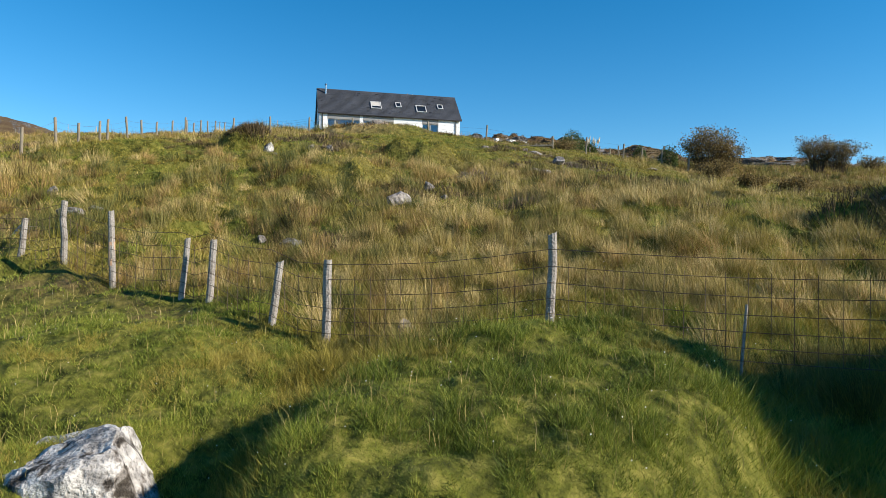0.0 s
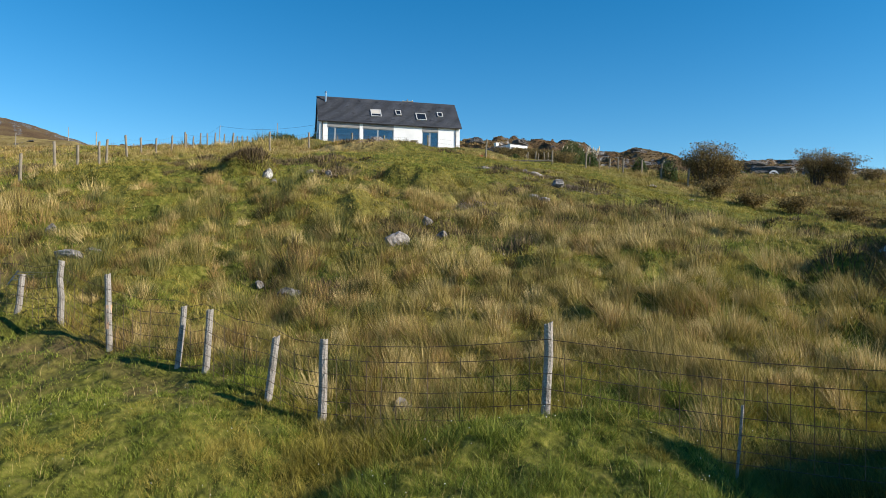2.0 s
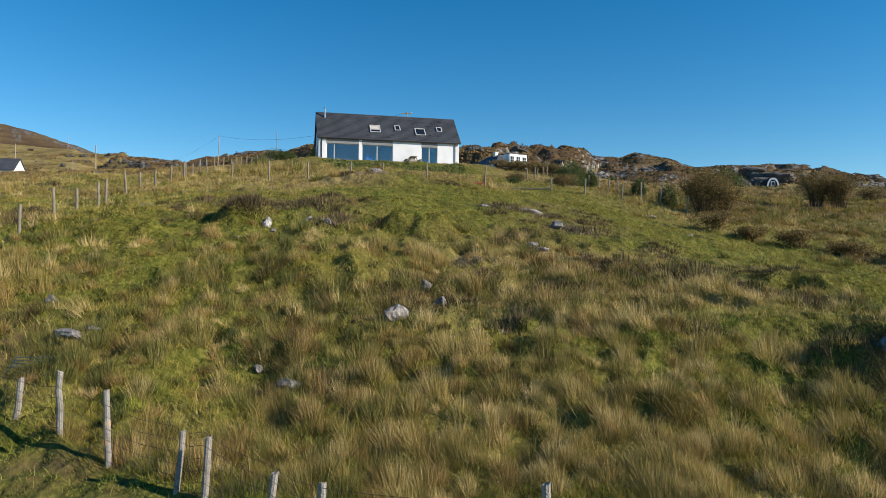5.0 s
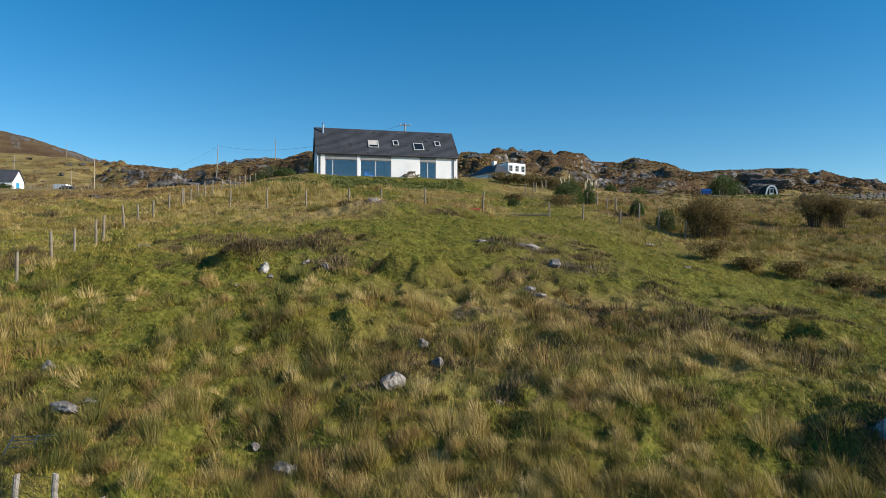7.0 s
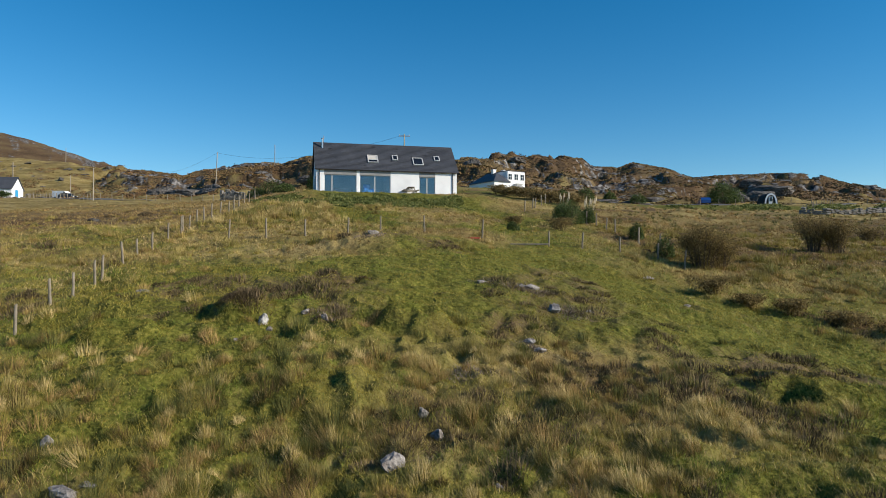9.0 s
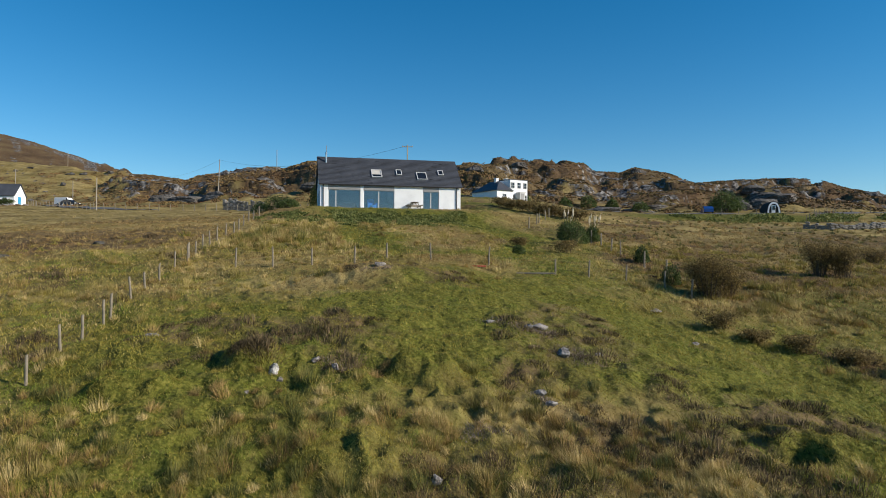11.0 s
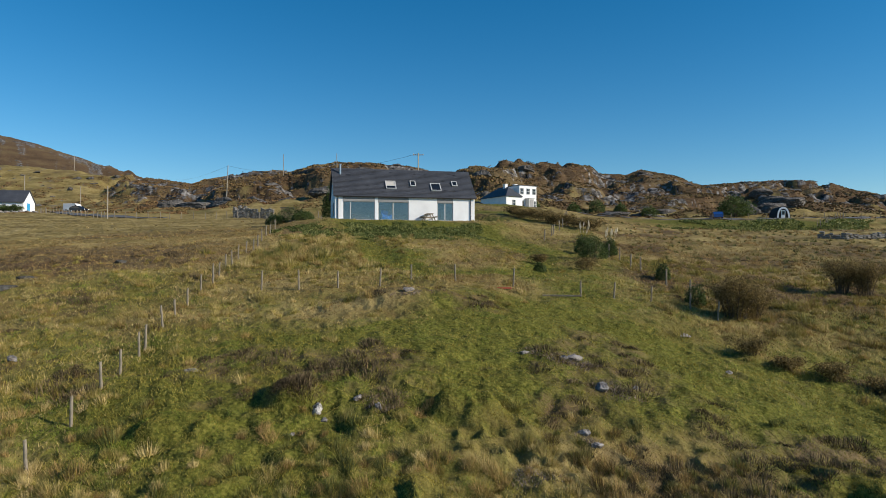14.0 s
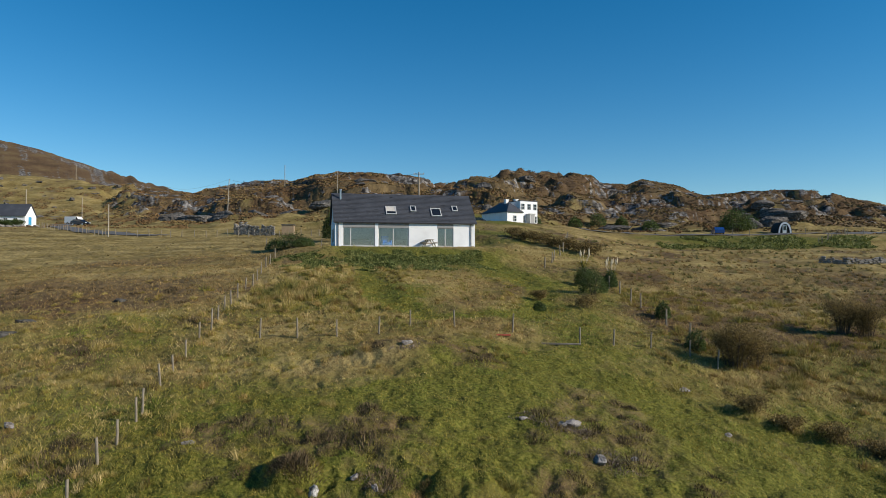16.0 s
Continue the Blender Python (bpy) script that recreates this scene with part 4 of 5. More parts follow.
    bm = bmesh.new()
    tube(bm, (-0.2, D / 2, R + 0.0), (L + 0.2, D / 2, R + 0.0), 0.09, 0.09, 8)
    part("ridge", bm, M_SLATE, house)
    # single slates of other shades, lying on the courses
    bm = bmesh.new()
    for _ in range(230):
        s, xx = random.randrange(1, 21) * run / 22, random.uniform(0, L - 0.5)
        w = random.uniform(0.25, 0.5)
        vs = []
        for dx, ds in ((0, 0.0), (w, 0.0), (w, 0.19), (0, 0.19)):
            o = 0.056 - 0.025 * ds / 0.2
            vs.append(bm.verts.new((xx + dx, -0.2 + (s + ds) * math.cos(pitch) - o * math.sin(pitch), E - 0.10 + (s + ds) * math.sin(pitch) + o * math.cos(pitch))))
        bm.faces.new(vs)
    tagged(part("slate", bm, M_SLATE2, front_roof, "odd slates of a lighter shade"), kind="stuff")
    # eaves gutter and downpipes
    bm = bmesh.new()
    tube(bm, (-0.15, -0.2, E - 0.12), (L + 0.15, -0.2, E - 0.12), 0.06, 0.06, 8)
    part("gutter", bm, M_DARK, house)
    for x in (0.32, 14.55):
        bm = bmesh.new()
        tube(bm, (x, -0.07, -0.05), (x, -0.07, E - 0.2), 0.045, 0.045, 8)
        tube(bm, (x, -0.07, E - 0.2), (x, -0.2, E - 0.12), 0.045, 0.045, 8)
        part("downpipe", bm, M_DARK, house)
    # rooflights
    for cx, up, w, h in ((6.0, 0.40, 1.12, 1.35), (8.45, 0.47, 0.62, 0.92), (10.9, 0.36, 1.12, 1.3), (13.1, 0.5, 0.62, 0.86)):
        m = pose(cx, -0.2 + up * run * math.cos(pitch), E - 0.10 + up * run * math.sin(pitch), math.degrees(pitch), 0, 0)
        bm = bmesh.new()
        f = 0.09
        box(bm, -w / 2, w / 2, -h / 2, -h / 2 + f, 0.03, 0.15)
        box(bm, -w / 2, w / 2, h / 2 - f, h / 2, 0.03, 0.15)
        box(bm, -w / 2, -w / 2 + f, -h / 2 + f, h / 2 - f, 0.03, 0.15)
        box(bm, w / 2 - f, w / 2, -h / 2 + f, h / 2 - f, 0.03, 0.15)
        light = part("rooflight", bm, M_FRAME, house, "roof window with a pale frame")
        light.matrix_basis = m
        part("pane", boxed(-w / 2 + f, w / 2 - f, -h / 2 + f, h / 2 - f, 0.08, 0.10), M_ROOFGLASS, light)
        if w > 1:
            part("blind", boxed(-w / 2 + f, w / 2 - f, (-0.12 if cx < 8 else 0.42) * h, h / 2 - f, 0.105, 0.112), M_FABRIC, light, "half-drawn pale blind")
    # flue
    bm = bmesh.new()
    tube(bm, (0.75, 2.55, R - 0.95), (0.75, 2.55, R + 0.34), 0.09, 0.09, 12)
    tube(bm, (0.75, 2.55, R + 0.36), (0.75, 2.55, R + 0.44), 0.15, 0.12, 12)
    part("flue", bm, M_STEEL, house, "stainless steel stove flue")
    # glazed doors
    window_unit(house, "glazed_door", 0.82, 4.15, 0.04, E - 0.64, 0.12, (1.62,), label="wide sliding glazed door in grey frame")
    window_unit(house, "glazed_door", 4.5, 7.75, 0.04, E - 0.64, 0.12, (6.1,), label="wide sliding glazed door in grey frame")
    window_unit(house, "glazed_door", 10.85, 12.6, 0.04, E - 0.64, 0.12, (11.72,), label="pair of glazed doors in grey frame")
    return house


def sofa(m, label):
    s = thing("sofa", m, label, "sofa")
    part("seat", boxed(-0.9, 0.9, -0.4, 0.4, 0.12, 0.42, bevel=0.05), M_FABRIC, s)
    part("backrest", boxed(-0.9, 0.9, 0.25, 0.48, 0.42, 0.82, bevel=0.06), M_FABRIC, s)
    for x in (-0.98, 0.98):
        part("armrest", boxed(x - 0.1, x + 0.1, -0.4, 0.48, 0.1, 0.6, bevel=0.05), M_FABRIC, s)
    for x in (-0.8, 0.8):
        part("leg", boxed(x - 0.04, x + 0.04, -0.3, -0.22, 0, 0.13), M_DARK, s)
        part("leg", boxed(x - 0.04, x + 0.04, 0.3, 0.38, 0, 0.13), M_DARK, s)
    return s


def blue_chair(m):
    s = thing("armchair", m, "blue armchair behind the glazed door", "chair")
    part("seat", boxed(-0.4, 0.4, -0.38, 0.38, 0.14, 0.46, bevel=0.05), M_BLUE, s)
    part("backrest", boxed(-0.4, 0.4, 0.24, 0.42, 0.46, 1.15, bevel=0.06), M_BLUE, s)
    for x in (-0.46, 0.46):
        part("armrest", boxed(x - 0.07, x + 0.07, -0.38, 0.4, 0.14, 0.66, bevel=0.04), M_BLUE, s)
    for x in (-0.34, 0.34):
        for y in (-0.3, 0.3):
            part("leg", boxed(x - 0.03, x + 0.03, y - 0.03, y + 0.03, 0, 0.15), M_DARK, s)
    return s


def picnic_table(m):
    s = thing("picnic_table", m, "grey weathered picnic table with attached benches", "table")
    for k in range(5):
        part("board", boxed(-0.8, 0.8, -0.36 + k * 0.145, -0.225 + k * 0.145, 0.72, 0.76), M_POST2, s)
    for y in (-0.72, 0.72):
        part("bench", boxed(-0.8, 0.8, y - 0.13, y + 0.13, 0.42, 0.46), M_POST2, s)
    for x in (-0.55, 0.55):
        part("crossbar", boxed(x - 0.04, x + 0.04, -0.8, 0.8, 0.34, 0.42), M_POST2, s)
        for sg in (-1, 1):
            bm = bmesh.new()
            tube(bm, (x, 0.62 * sg, 0), (x, 0.22 * sg, 0.72), 0.05, 0.05, 4)
            part("leg", bm, M_POST2, s)
    return s


M_SLATE2 = material("lighter_slate", [(0.042, 0.045, 0.054), (0.055, 0.059, 0.07), (0.072, 0.077, 0.09)], 0.5, 0.9, 9, 0.2, island=0.4)
M_ROOFGLASS = material("dark_roof_glass", [(0.01, 0.012, 0.016), (0.015, 0.018, 0.024)], 0.06, 1, 5, 0, spec=0.6)
HOUSE = pose(-13.474, 70.427, 14.07, 0, 0, 13.74)
main_house()
patio = part("patio", boxed(-0.6, 15.6, -1.7, -0.004, -0.42, -0.04, bevel=0.02), M_PAVE)
patio.matrix_basis = HOUSE
tagged(patio, "narrow concrete patio along the house front", "patio", kind="structure")
sofa(HOUSE @ pose(2.9, 2.2, 0.02), "pale sofa inside behind the glazed door")
blue_chair(HOUSE @ pose(5.45, 0.95, 0.02, 0, 0, 12))
sofa(HOUSE @ pose(6.9, 2.8, 0.02, 0, 0, -20), "pale sofa further inside the room")
picnic_table(HOUSE @ pose(9.75, -0.86, -0.04, 0, 0, 90))

# ---------------------------------------------------------------- fences


def fence_post(x, y, h, r, label, mat=None, tilt=(0, 0), group="", name="fence_post", sunk=0.35, z=None):
    """A rough round post, sunk into the turf, with a split, slanting top."""
    bm = bmesh.new()
    tube(bm, (0, 0, -sunk), (0, 0, h), r * 1.04, r * 0.94, 9, 5, 0.006)
    top = [v for v in bm.verts if v.co.z > h - 0.01]
    for v in top:
        v.co.z += 0.35 * v.co.x + random.uniform(-0.01, 0.015)
    ob = part(name, bm, mat or M_POST)
    ob.matrix_basis = pose(x, y, land_at(x, y) if z is None else z, tilt[0], tilt[1], random.uniform(0, 360) if tilt == (0, 0) else 0)
    return tagged(ob, label, "post", group)


GREY_POST = "weathered silver-grey wooden fence post with lichen"
NEAR = [  # x, y, height, radius, lean forward, lean sideways
    (1.03, 6.41, 0.98, 0.042, 0, 1.0), (-1.11, 7.22, 0.82, 0.046, 0, 0.0), (-1.76, 7.55, 0.66, 0.042, 4, 6.0),
    (-2.64, 8.12, 0.72, 0.042, 2, 3.0), (-3.02, 8.28, 0.70, 0.036, 3, 4.0), (-4.17, 8.95, 0.97, 0.040, 0, -2.0),
    (-5.05, 9.39, 0.85, 0.042, 0, 0.0), (-6.06, 10.03, 0.66, 0.045, 3, 5.0), (-7.6, 10.8, 0.7, 0.042, 0, 0.0),
    (3.9, 4.95, 0.85, 0.042, 0, 0.0), (6.2, 3.8, 0.85, 0.042, 0, 0.0),
]
for x, y, h, r, fx, fy in NEAR:
    fence_post(x, y, h, r, GREY_POST, tilt=(-fx, fy), group="posts of the near fence")
bm = bmesh.new()
tube(bm, (0, 0, -0.3), (0.02, 0, 0.62), 0.014, 0.011, 6, 3, 0.002)
stake = part("fence_stake", bm, M_POST)
stake.matrix_basis = pose(2.45, 5.75, land_at(2.45, 5.75), 0, 3, 0)
tagged(stake, "thin grey wooden stake holding the wire netting", "post", "posts of the near fence")
# bare patch on the tall post
bm = bmesh.new()
tube(bm, (0, 0, 0.28), (0, 0, 0.58), 0.0435, 0.0425, 9, 1)
bark = part("bare_wood", bm, M_PINK, [o for o in bpy.data.objects if o.name.startswith("fence_post")][5], "orange patch of bare wood")


def cable(bm, pts, r, sides=4):
    """One unbroken thin tube through the points."""
    last = None
    for k, p in enumerate(pts):
        d = (pts[min(k + 1, len(pts) - 1)] - pts[max(k - 1, 0)]).normalized()
        turn = d.to_track_quat("Z", "Y").to_matrix()
        ring = [bm.verts.new(p + turn @ Vector((math.cos(2 * math.pi * s / sides), math.sin(2 * math.pi * s / sides), 0)) * r) for s in range(sides)]
        if last:
            for s in range(sides):
                bm.faces.new((last[s], last[(s + 1) % sides], ring[(s + 1) % sides], ring[s]))
        last = ring
    return bm


def netting(points, height, rows, spacing, name, label, r=0.0032, lift=0.0):
    """Wire netting between posts: line wires with their sag, and thin uprights."""
    fence = thing(name, pose(*points[0], land_at(*points[0])), label, "fence")
    back = fence.matrix_basis.inverted()
    strands, stays = [[] for _ in range(rows)], bmesh.new()
    for (ax, ay), (bx, by) in zip(points, points[1:]):
        n = max(2, int(math.hypot(bx - ax, by - ay) / 0.5))
        za, zb = land_at(ax, ay), land_at(bx, by)
        place = []
        for k in range(n + 1):
            f = k / n
            place.append(back @ Vector((ax + (bx - ax) * f, ay + (by - ay) * f, za + (zb - za) * f - 0.05 * math.sin(math.pi * f))))
        for q, line in enumerate(strands):
            up = Vector((0, 0, lift + height * (q / max(1, rows - 1)) ** 1.15))
            line += [p0 + up for p0 in place[bool(line):]]
        if spacing:
            m = int(math.hypot(bx - ax, by - ay) / spacing)
            for k in range(1, m):
                f = k / m
                p0 = back @ Vector((ax + (bx - ax) * f, ay + (by - ay) * f, za + (zb - za) * f - 0.05 * math.sin(math.pi * f)))
                tube(stays, p0 + Vector((0, 0, lift)), p0 + Vector((random.uniform(-0.01, 0.01), 0, height * 0.86)), r * 0.8, r * 0.8, 4)
    for line in strands:
        part("strand", cable(bmesh.new(), line, r), M_WIRE, fence)
    if spacing:
        tagged(part("stay_wire", stays, M_WIRE, fence), kind="stuff")
    else:
        stays.free()
    return fence


netting([(p[0], p[1] - 0.045) for p in sorted(NEAR)], 0.80, 7, 0.16, "wire_netting", "sagging rusty stock netting along the near fence")

# the fence that climbs beside the field
SIDE = [(-12.9, 18.6), (-13.1, 21.1), (-13.25, 23.2), (-13.5, 25.05), (-13.72, 27.0), (-13.8, 27.7), (-14.2, 30.3), (-14.3, 31.9), (-14.7, 34.4), (-15.1, 37.3), (-15.4, 40.1), (-15.5, 41.4), (-15.65, 43.0),
        (-15.8, 44.7), (-16.0, 46.7), (-16.15, 48.9), (-16.3, 51.2), (-16.5, 53.1), (-17.0, 56.0), (-17.4, 58.7), (-17.8, 61.5), (-18.1, 64.5)]
for k, (x, y) in enumerate(SIDE):
    fence_post(x, y, random.uniform(0.85, 1.02), 0.05, "pale sawn fence post on the open slope", M_POST2, group="posts of the side fence", tilt=(random.uniform(-3, 3), random.uniform(-4, 4)))
netting(SIDE, 0.8, 5, 0, "wire_fence_strands", "thin wire strands along the side fence", 0.003)
# the cross fence below the house
CROSS = [(-14.9, 38.6), (-11.8, 37.4), (-9.7, 37.2), (-7.5, 36.9), (-5.3, 37.6), (-3.7, 39.4), (-1.15, 39.3), (2.15, 39.2), (5.85, 38.5), (7.7, 38.4), (9.9, 38.9), (11.9, 38.3), (13.0, 37.2)]
for k, (x, y) in enumerate(CROSS):
    fence_post(x, y, random.uniform(0.9, 1.1), 0.05, "pale sawn fence post below the house", M_POST2, group="posts of the cross fence", tilt=(random.uniform(-2, 2), random.uniform(-3, 3)))
netting(CROSS, 0.85, 5, 0, "wire_fence_strands", "thin wire strands along the cross fence", 0.003)

# ---------------------------------------------------------------- boulders and stones


def rock(name, x, y, size, label, mat, seed, squash=0.7, sink=0.3, turn=0.0, detail=3, z=None, group="", cut=(0.5, 0.85, 13), rough=0.14):
    """A broken, faceted stone part sunk in the ground."""
    rnd = random.Random(seed)
    bm = bmesh.new()
    bmesh.ops.create_icosphere(bm, subdivisions=detail, radius=1.0)
    cuts = [(Vector((rnd.gauss(0, 1), rnd.gauss(0, 1), rnd.gauss(0.2, 0.8))).normalized(), rnd.uniform(cut[0], cut[1])) for _ in range(cut[2])]
    off = Vector((seed * 3.7, seed * 1.3, 0))
    for v in bm.verts:
        p = v.co.copy()
        for nrm, dd in cuts:
            o = p.dot(nrm) - dd
            if o > 0:
                p -= nrm * o * 0.9
        p += v.co * (rough * noise.fractal(v.co * 2.1 + off, 0.8, 2.1, 5))
        v.co = Vector((p.x * size[0], p.y * size[1], p.z * size[2]))
    ob = part(name, bm, mat)
    ob.matrix_basis = pose(x, y, (land_at(x, y) if z is None else z) + size[2] * (1 - 2 * sink) * 0.6, 0, 0, turn)
    return tagged(ob, label, "rock", group)


rock("boulder", -2.24, 4.72, (0.86, 0.52, 0.86), "large pale grey boulder patched with lichen", M_BOULDER, 5, sink=0.45, turn=-18, detail=5, z=-0.02, cut=(0.6, 0.86, 11), rough=0.055)

# ---------------------------------------------------------------- stones in the pasture
STONE = "small pale lichened stone half sunk in the pasture"
for k, (x, y, w, d, h) in enumerate((
    (-2.38, 11.35, 0.26, 0.19, 0.19), (-0.94, 13.93, 0.32, 0.24, 0.24), (-0.95, 9.8, 0.08, 0.07, 0.06), (-8.35, 14.8, 0.28, 0.18, 0.19),
    (-7.05, 13.2, 0.55, 0.28, 0.14), (-6.7, 13.35, 0.22, 0.15, 0.10), (3.43, 27.4, 0.5, 0.34, 0.22), (3.0, 27.0, 0.34, 0.24, 0.17), (4.0, 24.6, 0.36, 0.3, 0.24),
    (2.7, 21.3, 0.25, 0.2, 0.13), (2.9, 20.4, 0.22, 0.18, 0.12), (-3.5, 33.7, 0.35, 0.25, 0.18), (-0.4, 16.2, 0.22, 0.16, 0.18), (-0.05, 15.6, 0.22, 0.17, 0.17),
    (1.2, 13.4, 0.14, 0.12, 0.09), (-5.3, 21.2, 0.14, 0.1, 0.09), (-4.4, 22.4, 0.22, 0.16, 0.12), (-3.7, 21.8, 0.2, 0.15, 0.14), (-6.1, 20.4, 0.13, 0.1, 0.07),
    (5.2, 9.4, 0.12, 0.1, 0.08), (1.5, 27.2, 0.25, 0.15, 0.12), (10.2, 28.8, 0.4, 0.2, 0.10), (5.4, 25.3, 0.25, 0.2, 0.14), (-3.2, 12.3, 0.12, 0.1, 0.08), (-18.4, 26.4, 0.3, 0.2, 0.16), (-10.65, 24.4, 0.3, 0.15, 0.12), (9.86, 33.3, 0.6, 0.3, 0.12),
)):
    rock("stone", x, y, (w, d, h), STONE, M_ROCK, 20 + k, sink=0.3, turn=37 * k, group="stones in the pasture")
rock("bank_rock", 7.0, 10.8, (0.55, 0.5, 0.7), "speckled blue-grey rock in the peat bank", M_BOULDER, 63, sink=0.2, turn=15, detail=4, z=2.3)
rock("standing_stone", -5.62, 21.6, (0.20, 0.16, 0.36), "short white upright stone beside a turf hummock", M_BOULDER, 61, sink=0.2, turn=20, detail=4)
rock("stone_stump", -0.31, 7.3, (0.15, 0.12, 0.13), "short mossy stone beside the fence", M_ROCK, 62, sink=0.2, turn=50, detail=4)
for k, (x, y, w, d, h) in enumerate(((7.9, 10.9, 0.7, 0.5, 0.4), (-27.2, 41.2, 0.9, 0.4, 0.22), (-24.0, 46.5, 0.6, 0.4, 0.22), (-26.6, 38.2, 0.9, 0.4, 0.24))):
    rock("rock_outcrop", x, y, (w, d, h), "low grey rock outcrop rimmed with heather", M_STONE, 80 + k, sink=0.35, turn=12 * k, detail=4, group="low outcrops")

# ---------------------------------------------------------------- shrubs


def leaf_cloud(n, centre_fn, leaf, rnd, drop=0.3):
    """Corners of many small leaves at the places that centre_fn gives."""
    c = np.array([centre_fn() for _ in range(n)])
    a = rnd.normal(0, 1, (n, 3))
    a /= np.linalg.norm(a, axis=1)[:, None]
    b = np.cross(a, rnd.normal(0, 1, (n, 3)))
    b /= np.linalg.norm(b, axis=1)[:, None]
    s = leaf * rnd.uniform(0.6, 1.3, n)[:, None]
    v = np.stack([c - a * s, c + b * s * 0.45, c + a * s, c - b * s * 0.45], 1).reshape(-1, 3)
    return v, np.arange(4 * n).reshape(-1, 4)


def shrub(name, x, y, w, h, label, mat, seed, leaves=2500, leaf=0.07, stems=9, dense=False, z=None, category="shrub", group=""):
    """A bush: stems that fork from one foot, and a crown of separate leaves with gaps."""
    rnd = np.random.default_rng(seed)
    rr = random.Random(seed)
    ob = thing(name, pose(x, y, (land_at(x, y) if z is None else z) - 0.05), label, category, group)
    bm = bmesh.new()
    tips = []
    for k in range(stems):
        a = 2 * math.pi * k / stems + rr.uniform(-0.4, 0.4)
        reach = w * 0.5 * rr.uniform(0.35, 0.95)
        top = Vector((math.cos(a) * reach, math.sin(a) * reach, h * rr.uniform(0.6, 0.95)))
        mid = Vector((top.x * (0.4 if dense else 0.55), top.y * (0.4 if dense else 0.55), top.z * 0.5))
        foot = Vector((math.cos(a), math.sin(a), 0)) * w * (0.05 if dense else 0.12)
        r = 0.012 * h + 0.006
        tube(bm, foot, mid, r, r * 0.7, 5)
        tube(bm, mid, top, r * 0.7, r * 0.2, 5)
        tips += [(top, w * 0.08), (mid.lerp(top, 0.55), w * 0.09), (mid, w * 0.09)]
        for _ in range(3):
            side = mid.lerp(top, rr.uniform(0.1, 0.8))
            end = side + Vector((rr.gauss(0, 0.16) * w, rr.gauss(0, 0.16) * w, rr.uniform(0.05, 0.3) * h))
            end.z = min(end.z, h)
            tube(bm, side, end, r * 0.4, r * 0.12, 4)
            tips.append((end, w * 0.09))
    part("stem", bm, M_TWIG, ob)

    lumps = [(rr.uniform(0, 6.28), rr.uniform(0.1, 1.2), rr.uniform(0.8, 1.12)) for _ in range(9)]

    def centre():
        if dense:
            a, e = rr.uniform(0, 6.28), math.asin(rr.uniform(0, 1))
            k = min(lumps, key=lambda c: abs(math.remainder(c[0] - a, 2 * math.pi)) + abs(c[1] - e))[2] * rr.uniform(0.72, 1.04) * (1 + rr.gauss(0, 0.05))
            return Vector((math.cos(a) * math.cos(e) * w * 0.5 * k, math.sin(a) * math.cos(e) * w * 0.5 * k, (0.12 + 0.88 * math.sin(e)) * h * k))
        p, s = tips[rr.randrange(len(tips))]
        q = p + Vector((rr.gauss(0, s), rr.gauss(0, s), rr.gauss(0, s * 0.9)))
        q.z = min(max(q.z, h * 0.08), h * 1.05)
        return q

    v, f = leaf_cloud(leaves, centre, leaf, rnd)
    crown = new("crown", fast_mesh("crown", v, f, mat))
    crown.parent = ob
    return ob


WILLOW = "bushy willow scrub with thin stems and sparse autumn leaves"
for k, (x, y, w, h, n, sunk) in enumerate(((14.1, 37.6, 2.8, 2.65, 10500, 0.4), (15.2, 37.8, 1.7, 2.0, 4200, 0.3), (24.2, 45.2, 2.1, 2.6, 7000, 0.3), (25.5, 44.8, 2.0, 2.5, 6500, 0.3), (31.0, 50.5, 1.8, 1.4, 2400, 0.3))):
    shrub("willow_bush", x, y, w, h, WILLOW, M_WILLOW, 1 + k, n, 0.05, 20, z=land_at(x, y) - sunk, group="willow bushes")
GREENB = "rounded dark green evergreen shrub on the slope"
for k, (x, y, w, h) in enumerate(((9.7, 53.6, 2.3, 2.0), (10.0, 58.5, 1.9, 1.8), (12.0, 58.0, 1.5, 1.5), (12.8, 40.0, 1.4, 1.3), (13.2, 47.4, 1.0, 1.2), (4.6, 46.5, 0.8, 0.7))):
    shrub("evergreen_shrub", x, y, w, h, GREENB, M_LEAF, 30 + k, 4200 if w > 1.4 else 2000, 0.055, 9, True, group="evergreen shrubs")
for k, (x, y, w, h) in enumerate(((8.1, 48.0, 2.2, 0.9), (5.0, 50.0, 1.2, 0.7), (12.3, 31.5, 1.6, 0.8), (13.4, 30.4, 1.3, 0.6), (15.0, 29.6, 1.7, 0.7), (16.6, 28.6, 1.4, 0.6), (18.2, 27.4, 1.7, 0.75))):
    shrub("brown_scrub", x, y, w, h, "low brown scrub on the slope", M_WILLOW, 50 + k, 2400, 0.05, 10, group="brown scrub")
shrub("house_tree", -17.1, 90.0, 3.2, 4.6, "dense dark green tree beside the house gable", M_LEAF, 70, 5200, 0.11, 12, True, category="tree")
for k, (x, y, w, h) in enumerate(((-18.3, 72.3, 3.6, 1.8), (-20.3, 73.6, 2.8, 1.3), (-16.6, 69.6, 2.2, 1.0))):
    shrub("hedge_shrub", x, y, w, h, "dark scrubby shrub at the edge of the garden bank", M_LEAF, 72 + k, 2600, 0.07, 9, True, group="garden shrubs")
for k in range(8):
    shrub("boundary_scrub", 6.5 + k * 1.1, 88.0 - k * 1.6, 2.4, 1.3, "dry brownish scrub along the garden boundary", M_WILLOW, 90 + k, 1800, 0.09, 8, group="boundary scrub")
